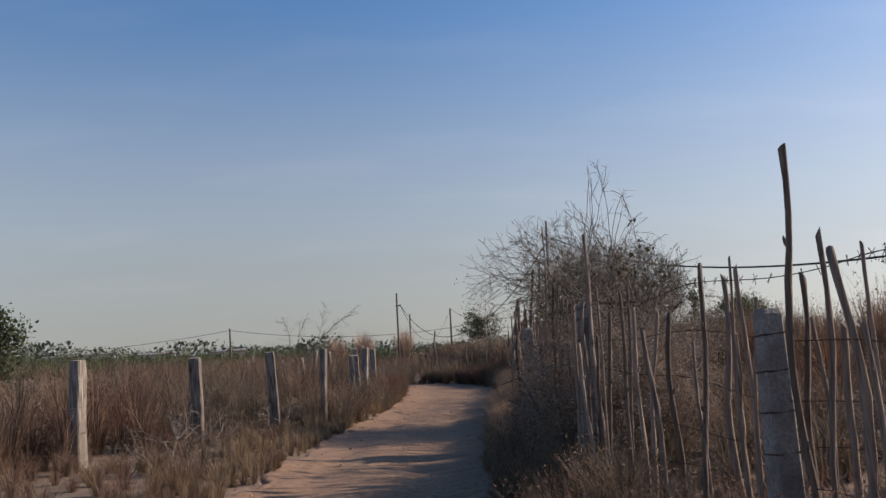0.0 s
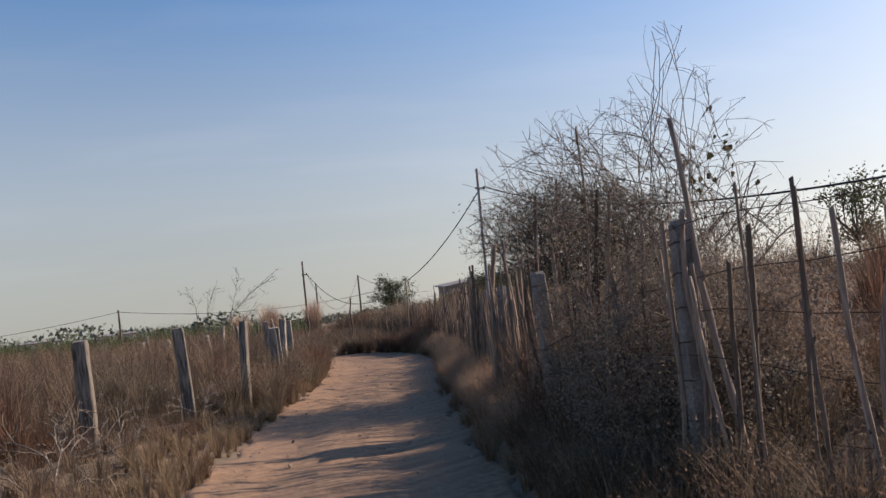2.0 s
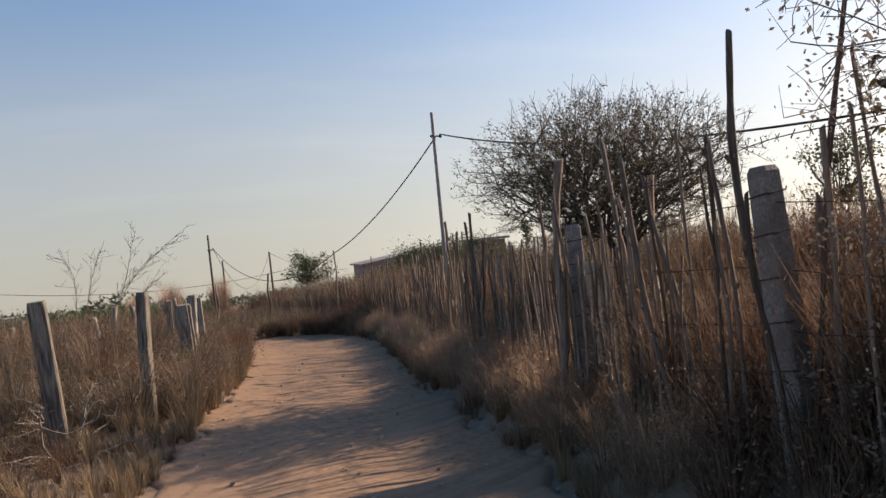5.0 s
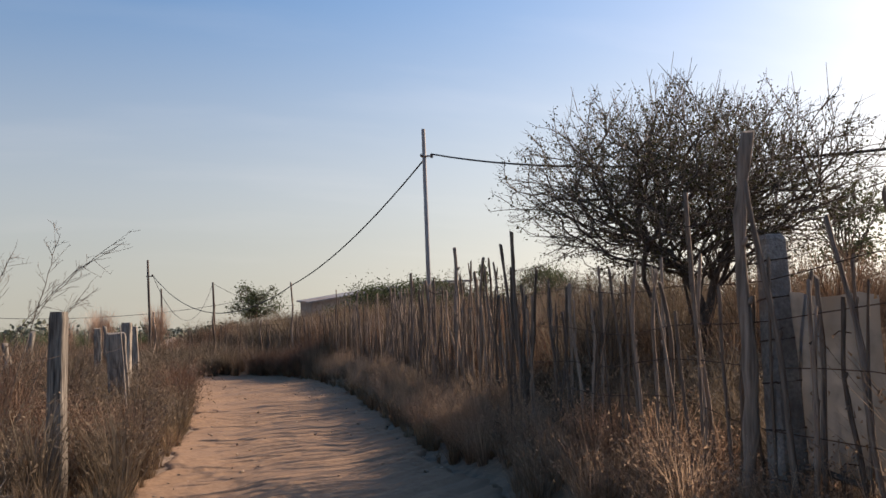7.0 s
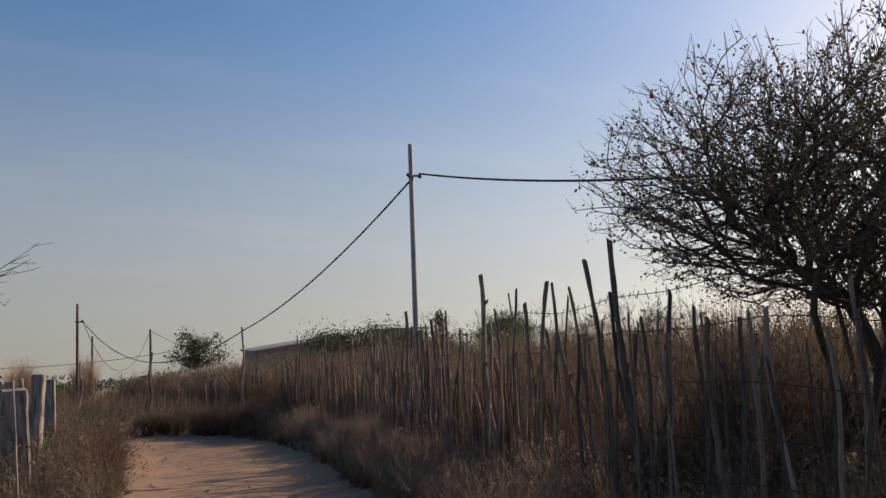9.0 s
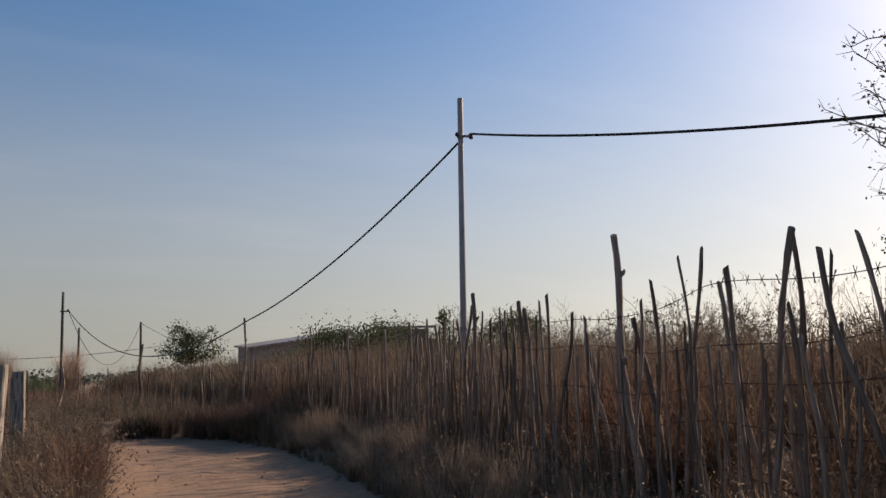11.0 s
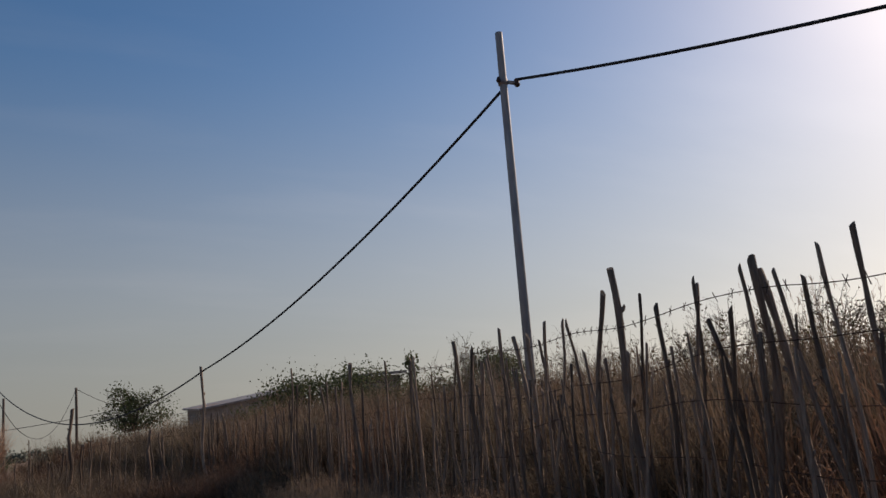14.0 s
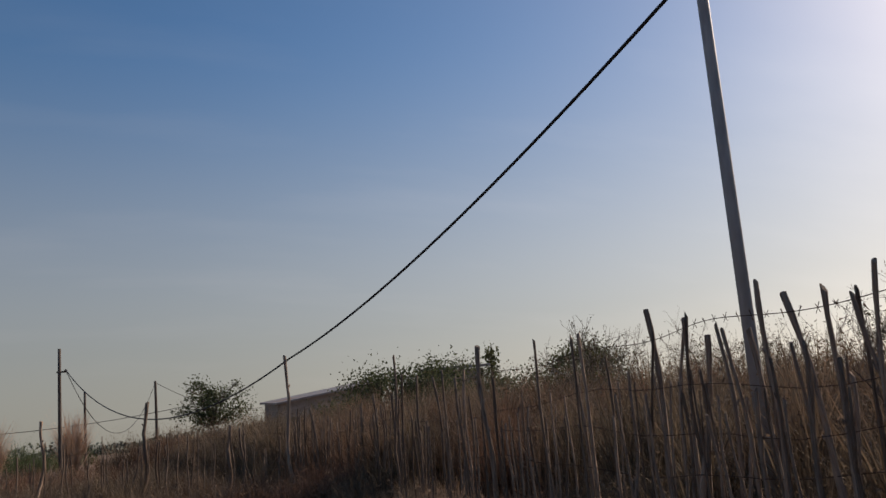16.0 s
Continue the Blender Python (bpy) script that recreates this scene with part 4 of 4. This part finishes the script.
def make_tall_grass(x, y, high, seed):
    """A loose stand of tall thin grass stems with feathery heads."""
    rng = np.random.default_rng(seed)
    g = float(land(x, y)) - 0.05
    grass = thing("tall_grass", (x, y, g), "loose stand of tall dry grass stems on the rise", "grass")
    segs = []
    for _ in range(55):
        p = np.array([rng.normal(0, 0.7), rng.normal(0, 0.7), 0.0])
        lean, h = rng.normal(size=2) * 0.12, high * rng.uniform(0.55, 1.0)
        for k in range(5):
            q = p + np.array([lean[0] * (1 + k * 0.6), lean[1] * (1 + k * 0.6), 1.0]) * h / 5
            segs.append((*p, *q, 0.010 - 0.0014 * k, 0.0088 - 0.0014 * k))
            p = q
        for _ in range(5):
            e = p - np.array([0, 0, rng.uniform(0, 0.3)])
            segs.append((*e, *(e + np.array([rng.normal() * 0.05, rng.normal() * 0.05, 0.14])), 0.006, 0.003))
    v, f = sticks(segs, 3)
    soup("stems", v, f, M_PLUME, grass)


# ---- brush and grass ----
def shrub_variant(rng, n, high, wide, leafy):
    """Corners and faces (triangles) of one dry shrub of arching thin blades and small leaves."""
    a = rng.uniform(0, 6.283, n)
    lean = rng.uniform(0.1, 1.0, n) * wide
    h = high * rng.uniform(0.45, 1.0, n)
    dx, dy = np.cos(a), np.sin(a)
    p0 = np.stack([dx, dy, 0 * a], 1) * rng.uniform(0, 0.18, (n, 1)) * wide
    p1 = p0 + np.stack([dx * lean * 0.35, dy * lean * 0.35, h * 0.6], 1) + rng.normal(size=(n, 3)) * 0.03 * high
    p2 = p1 + np.stack([dx * lean * 0.65, dy * lean * 0.65, h * 0.4], 1) + rng.normal(size=(n, 3)) * 0.06 * high
    side = np.stack([-dy, dx, 0 * a], 1) * rng.uniform(0.0026, 0.0062, (n, 1)) * max(1.0, high / 0.9)
    v = np.stack([p0 - side, p0 + side, p1 + side * 0.8, p1 - side * 0.8, p2], 1).reshape(-1, 3)
    b = (np.arange(n) * 5)[:, None]
    f = np.concatenate([b + [[0, 1, 2]], b + [[0, 2, 3]], b + [[3, 2, 4]]], 0)
    if leafy:
        k = rng.uniform(0.25, 1.0, (leafy, 1))
        j = rng.integers(0, n, leafy)
        c = p1[j] * (1 - k) + p2[j] * k + rng.normal(size=(leafy, 3)) * 0.022 * high
        d = rng.normal(size=(leafy, 3)) * rng.uniform(0.010, 0.021, (leafy, 1))
        e = np.cross(d, rng.normal(size=(leafy, 3)))
        e *= 0.0075 / (np.linalg.norm(e, axis=1, keepdims=True) + 1e-9)
        lv = np.stack([c - e, c + e, c + d], 1).reshape(-1, 3)
        f = np.concatenate([f, len(v) + np.arange(3 * leafy).reshape(-1, 3)], 0)
        v = np.concatenate([v, lv], 0)
    return v, f


def scatter(name, spots, variants, material, rng, label, category, scale=(0.7, 1.3)):
    """Many shrubs joined into one mesh: spots are rows of x, y."""
    vs, fs, at = [], [], 0
    for x, y in spots:
        if on_road(x, y):
            continue
        v, f = variants[rng.integers(0, len(variants))]
        a, k = rng.uniform(0, 6.283), rng.uniform(*scale)
        c, s = math.cos(a) * k, math.sin(a) * k
        w = np.stack([v[:, 0] * c - v[:, 1] * s + x, v[:, 0] * s + v[:, 1] * c + y, v[:, 2] * k * rng.uniform(0.85, 1.15) + float(land(x, y)) - 0.03], 1)
        vs.append(w)
        fs.append(f + at)
        at += len(v)
    return tagged(soup(name, np.concatenate(vs), np.concatenate(fs), material), label, category, kind="stuff")


def make_vegetation():
    rng = np.random.default_rng(99)
    tuft = [shrub_variant(rng, 46, 0.38, 0.22, 0) for _ in range(6)]
    brush = [shrub_variant(rng, 105, 0.75, 0.5, 230) for _ in range(6)]
    tall = [shrub_variant(rng, 115, 1.15, 0.55, 250) for _ in range(5)]
    far = [shrub_variant(rng, 60, 1.1, 0.9, 130) for _ in range(4)]

    # straw along both edges of the track
    spots = []
    for _ in range(1150):
        y = rng.uniform(3, 38)
        left = float(np.interp(y, ROAD_Y, ROAD_L))
        spots.append((left - abs(rng.normal(0, 0.7)) - 0.02, y))
    for _ in range(260):
        y = rng.uniform(6, 36)
        spots.append((float(np.interp(y, ROAD_Y, ROAD_R)) + abs(rng.normal(0, 0.2)), y))
    scatter("dry_grass", spots, tuft, M_GRASS, rng, "tufts of straw-coloured dead grass along the track", "grass", (0.3, 1.05))

    # brown brush on the verge by the posts and out into the field
    spots = []
    for _ in range(330):
        y = rng.uniform(5, 40)
        left = float(np.interp(y, ROAD_Y, ROAD_L))
        at = left - 0.75 - rng.gamma(1.6, 1.1)
        if y > 14 or at < -5.4:
            spots.append((at, y))
    for _ in range(420):
        y = rng.uniform(6, 42)
        left = float(np.interp(y, ROAD_Y, ROAD_L))
        at = left - rng.uniform(2.0, 14)
        if (y > 14 or at < -5.4) and at > -5.0:
            spots.append((at, y))
    scatter("dry_brush", spots, brush, M_SHADE_SCRUB, rng, "low reddish-brown dead brush covering the verge and field", "brush", (0.5, 1.1))

    spots = []
    for _ in range(880):
        y = rng.uniform(6, 44)
        edge = float(np.interp(y, [0, 5.6, 12.5, 15.5, 20, 24, 33, 60], [-7.6, -6.4, -4.5, -3.3, -3.2, -3.5, -4.6, -12]))
        at = edge - rng.gamma(1.3, 3.2)
        if noise.noise((at * 0.35, y * 0.35, 3.0)) > -0.28:
            spots.append((at, y))
    scatter("dark_scrub", spots, tall, M_SHADE_SCRUB, rng, "waist-high brown dead scrub filling the field, darkened for shade", "scrub", (0.6, 1.22))
    spots = [(float(np.interp(y, ROAD_Y, ROAD_L)) - rng.uniform(0.6, 4.5), y) for y in rng.uniform(3, 15, 300)]
    scatter("dry_brush", spots, brush, M_SHADE_SCRUB, rng, "sparse low dead brush between the posts and the track", "brush", (0.3, 0.62))

    # a taller brown clump where the track bends out of sight
    spots = [(float(np.interp(y, ROAD_Y, ROAD_L)) - abs(rng.normal(0.45, 0.35)) - 0.1, y) for y in rng.uniform(15, 40, 150)]
    scatter("dry_brush", spots, brush, M_SHADE_SCRUB, rng, "rusty brown dead brush leaning over the track", "brush", (0.9, 1.35))

    # growth between track and stick fence, and behind it; tones carry shade and glare
    spots = []
    for _ in range(640):
        y = rng.uniform(1, 33)
        r, fx = float(np.interp(y, ROAD_Y, ROAD_R)), float(fence_x(y))
        spots.append((r + 0.12 + (max(fx - r, 0.4) + 0.1) * rng.uniform(0.05, 1.0), y))
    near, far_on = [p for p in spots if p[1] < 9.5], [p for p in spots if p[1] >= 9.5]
    # one growth in two tones: shade tone near, glare-lifted tone farther on
    scatter("dark_scrub", near, brush, M_SHADE_SCRUB, rng, "dead scrub crowding the foot of the stick fence, darkened for shade", "scrub", (0.5, 0.9))
    scatter("dry_brush", far_on, brush, M_LIFTED_BRUSH, rng, "brown dead brush crowding the foot of the stick fence", "brush", (0.42, 0.8))
    spots = [(float(fence_x(y)) + 0.3 + rng.gamma(1.5, 2.4), y) for y in rng.uniform(-1, 14.5, 620)]
    scatter("dark_scrub", [p for p in spots if p[1] < 8], brush, M_SHADE_SCRUB, rng, "low scrub on the open rise behind the fence, darkened for shade", "scrub", (0.45, 1.0))
    scatter("dry_brush", [p for p in spots if p[1] >= 8], brush, M_SHADE_SCRUB, rng, "low dead brush on the open rise behind the fence", "brush", (0.45, 1.0))
    spots = [(float(rise_x(y)) + 0.4 + rng.gamma(1.5, 2.2), y) for y in rng.uniform(14, 48, 680)]
    scatter("dark_scrub", spots, tall, M_SHADE_SCRUB, rng, "high brown scrub on the rise behind the fence, darkened for shade", "scrub", (0.75, 1.25))
    spots = [(float(rise_x(y)) + 0.3 + rng.gamma(1.4, 2.0), y) for y in rng.uniform(29, 48, 260)]
    scatter("dark_scrub", spots, tall, M_SHADE_SCRUB, rng, "high brown scrub lining the far stretch of fence, darkened for shade", "scrub", (1.0, 1.45))
    spots = [(float(fence_x(y)) + rng.uniform(0.12, 0.75), y) for y in rng.uniform(6.8, 11, 30)]
    scatter("dark_scrub", spots, tall, M_SHADE_SCRUB, rng, "dense brown scrub pressed against the fence's back, darkened for shade", "scrub", (0.7, 1.05))
    spots = [(float(fence_x(y)) + rng.uniform(0.15, 0.8), y) for y in rng.uniform(11, 26, 170)]
    scatter("dry_brush", spots, brush, M_SHADE_SCRUB, rng, "low dead brush close behind the stakes of the fence", "brush", (0.5, 1.0))
    spots = [(float(fence_x(y)) + rng.uniform(4, 13), y) for y in rng.uniform(7.5, 17, 120)]
    scatter("dark_scrub", spots, tall, M_SHADE_SCRUB, rng, "waist-high brown scrub along the crest of the rise", "scrub", (0.95, 1.3))
    # where the track turns, brush closes the view
    spots = [(x, y) for x, y in zip(rng.uniform(-9, 2, 330), rng.uniform(35, 52, 330)) if x > float(np.interp(y, ROAD_Y, ROAD_R)) + 0.3]
    scatter("dry_brush", spots, brush, M_SHADE_SCRUB, rng, "brown dead brush beyond the bend of the track", "brush", (0.8, 1.3))

    spots = [(float(np.interp(y, ROAD_Y, ROAD_R)) + 0.25 + abs(rng.normal(0, 0.7)), y) for y in rng.uniform(29.5, 35.2, 120)]
    scatter("dark_scrub", spots, brush, M_SHADE_SCRUB, rng, "low scrub round the outside of the bend, darkened for shade", "scrub", (0.8, 1.25))

    # farther fields: brown then green
    spots = [(x, y) for x, y in zip(rng.uniform(-70, -10, 700), rng.uniform(14, 60, 700))]
    scatter("dry_brush", spots, far, M_SHADE_SCRUB, rng, "sparse brown brush across the open field", "brush", (0.8, 1.4))
    spots = [(x, y) for x, y in zip(rng.uniform(-60, -6, 700), rng.uniform(44, 110, 700))]
    scatter("green_scrub", spots, far, M_FIELD, rng, "low green scrub in the far field", "scrub", (0.9, 1.9))
    spots = [(x, y) for x, y in zip(rng.uniform(0, 60, 500), rng.uniform(48, 110, 500))]
    scatter("green_scrub", spots, far, M_LIFTED_BRUSH, rng, "dull scrub on the far slope behind the fence", "scrub", (0.9, 1.8))


def make_far_woods():
    rng = np.random.default_rng(123)
    c, s = [], []
    for _ in range(420):
        a, d = rng.uniform(-1.15, 1.0), rng.uniform(120, 420)
        x, y = d * math.sin(a), d * math.cos(a)
        r = rng.uniform(1.5, 4.0)
        n = 130
        p = rng.normal(size=(n, 3))
        p /= np.linalg.norm(p, axis=1, keepdims=True)
        p *= rng.uniform(0.5, 1.0, (n, 1)) * np.array([r * 1.5, r * 1.5, r * 0.6])
        p += np.array([x, y, float(land(x, y)) + r * 0.55])
        c.append(p)
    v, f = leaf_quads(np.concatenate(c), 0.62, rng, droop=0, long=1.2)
    tagged(soup("far_woods", v, f, M_HAZED_WOOD), "low green trees along the far plain, greyed for haze", "trees", kind="stuff")


def make_house(x, y, wide, deep, eave, rise, turn, label, wall, windows=2):
    """A low house: walls with openings, a sloping sheet roof with overhang."""
    g = float(land(x, y)) - 0.4
    house = thing("house", (0, 0, 0), label, "house", "far houses")
    h = eave - g
    t = 0.2
    part("wall", box_bm((wide, t, h), 0.01, (0, -deep / 2, h / 2)), wall, house)
    part("wall", box_bm((wide, t, h), 0.01, (0, deep / 2, h / 2)), wall, house)
    part("wall", box_bm((t, deep - t, h), 0.01, (-wide / 2, 0, h / 2)), wall, house)
    part("wall", box_bm((t, deep - t, h), 0.01, (wide / 2, 0, h / 2)), wall, house)
    bm = bmesh.new()
    o = 0.4
    q = [bm.verts.new(p) for p in ((-wide / 2 - o, -deep / 2 - o, h), (wide / 2 + o, -deep / 2 - o, h + rise), (wide / 2 + o, deep / 2 + o, h + rise), (-wide / 2 - o, deep / 2 + o, h))]
    face = bm.faces.new(q)
    up = bmesh.ops.extrude_face_region(bm, geom=[face])
    bmesh.ops.translate(bm, vec=(0, 0, 0.14), verts=[v for v in up["geom"] if isinstance(v, bmesh.types.BMVert)])
    bmesh.ops.recalc_face_normals(bm, faces=bm.faces[:])
    part("roof", bm, M_ROOF, house)
    if rise > 0.2:
        for yy in (-deep / 2, deep / 2):
            bm = bmesh.new()
            low = bm.faces.new([bm.verts.new(p) for p in ((-wide / 2, yy - t / 2, h), (wide / 2, yy - t / 2, h), (wide / 2, yy - t / 2, h + rise))])
            back = bmesh.ops.extrude_face_region(bm, geom=[low])
            bmesh.ops.translate(bm, vec=(0, t, 0), verts=[v for v in back["geom"] if isinstance(v, bmesh.types.BMVert)])
            bmesh.ops.recalc_face_normals(bm, faces=bm.faces[:])
            part("gable", bm, wall, house)
    for i in range(windows):
        wx = -wide / 2 + wide * (i + 0.5) / windows
        win = part("window", box_bm((1.0, 0.06, 1.0), 0.01, (wx, -deep / 2 - t / 2 - 0.01, h * 0.62)), M_DARK, house)
        part("sill", box_bm((1.2, 0.14, 0.07), 0.01, (wx, -deep / 2 - t / 2 - 0.06, h * 0.62 - 0.55)), wall, win)
    house.matrix_basis = pose(x, y, g, 0, 0, turn)


make_stick_fence()
make_concrete_posts()
make_board()
make_left_posts()
make_main_pole()
make_far_pole(-4.28, 50.62, 2.20, 0.06)
make_far_pole(-0.93, 61.49, 0.97, 0.07, False)
make_far_pole(-4.1, 60.0, 0.65, 0.06, False)
make_far_pole(-18.7, 60.7, -0.1, 0.07, False)
make_far_pole(6.39, 8.9, 2.5, 0.04, False)
make_cables()
make_acacia()
make_vine_bush()
leafy_tree("small_tree", 1.24, 52.85, -0.05, 1.2, 0.95, 61, "small round green tree beside the stick fence", leaves=4300, size=0.058, clumps=36, sparse=0.18)
leafy_tree("small_tree", -15.9, 25.2, 0.5, 1.1, 1.15, 62, "leafy green tree at the edge of the field", leaves=3400, size=0.085)
leafy_tree("small_tree", 15.2, 24.9, 2.05, 1.1, 0.95, 63, "thin-leaved tree on the rise behind the fence", leaves=2300, size=0.06)
leafy_tree("green_bush", 6.9, 47.3, -0.55, 1.7, 1.25, 64, "broad dark green bush behind the fence", leaves=8400, size=0.065)
leafy_tree("green_bush", 9.2, 46.8, -0.4, 1.7, 1.25, 65, "broad dark green bush behind the fence", leaves=7200, size=0.065)
leafy_tree("green_bush", 11.7, 48.0, -0.35, 1.8, 1.0, 67, "low spreading green bush behind the fence", leaves=7200, size=0.065)
leafy_tree("green_bush", 19.3, 53.2, 0.4, 1.7, 1.2, 66, "rounded dark green bush behind the fence", leaves=9200, size=0.065)
for bx, by, bz, bw, bt, seed in ((5.2, 43.5, -1.2, 1.5, 0.9, 164), (8.2, 42.2, -0.95, 1.7, 1.0, 165), (11.2, 41.5, -0.8, 1.7, 1.0, 166), (14.4, 43.5, -0.5, 1.8, 1.1, 167)):
    leafy_tree("green_bush", bx, by, bz, bw, bt, seed, "low olive-green bush among the scrub behind the fence", leaves=5200, size=0.06)
leafy_tree("small_tree", 20.0, 65.8, 0.9, 0.8, 1.3, 68, "thin sapling with few leaves behind the fence", leaves=420, size=0.13, clumps=7)
for bx, by, bh, bw, seed in ((11.9, 38.5, 2.2, 1.6, 101), (13.6, 37.0, 2.0, 1.6, 102), (9.4, 31.0, 1.6, 1.5, 103), (10.8, 28.3, 1.65, 1.6, 104), (8.0, 26.2, 1.45, 1.4, 105), (9.2, 24.4, 1.4, 1.4, 106), (7.4, 22.9, 1.3, 1.2, 107),
                             (8.8, 21.3, 1.25, 1.2, 108), (6.3, 31.5, 1.9, 1.2, 109)):
    bare_bush(bx, by, bh, bw, seed, "thin bare bush with few leaves behind the fence")
make_stalks()
for bx, by, k, seed in ((-4.3, 11.3, 0.65, 81), (-4.75, 12.1, 0.6, 82), (-4.2, 12.9, 0.5, 83), (-3.15, 13.3, 0.5, 84), (-3.6, 9.6, 0.45, 85), (-3.3, 14.4, 0.45, 86)):
    make_dead_branch(bx, by, k, seed)
make_tall_grass(18.5, 32.0, 3.3, 94)
make_reeds(-6.6, 51.1, 2.7, 1.15, 91)
make_reeds(-4.0, 52.4, 2.6, 1.0, 92)
make_reeds(-8.6, 52.5, 2.3, 1.1, 93)
make_vegetation()
make_far_woods()
make_house(11.6, 80.0, 8.0, 5.0, -1.1, 1.15, 4, "long low plastered house with a sloping sheet roof", M_PLASTER, 3)
make_house(13.6, 56.5, 2.6, 2.6, 0.5, 0.05, -15, "flat-roofed plastered house behind green bushes", M_PLASTER, 2)
for hx, hy, e in ((-70.6, 132, -6.2), (-65.4, 134.5, -6.0), (-56.3, 138.5, -6.5), (-44, 140, -6.4)):
    make_house(hx, hy, 6, 5, e, 0.1, 20, "small white house far across the plain", M_WHITE, 2)
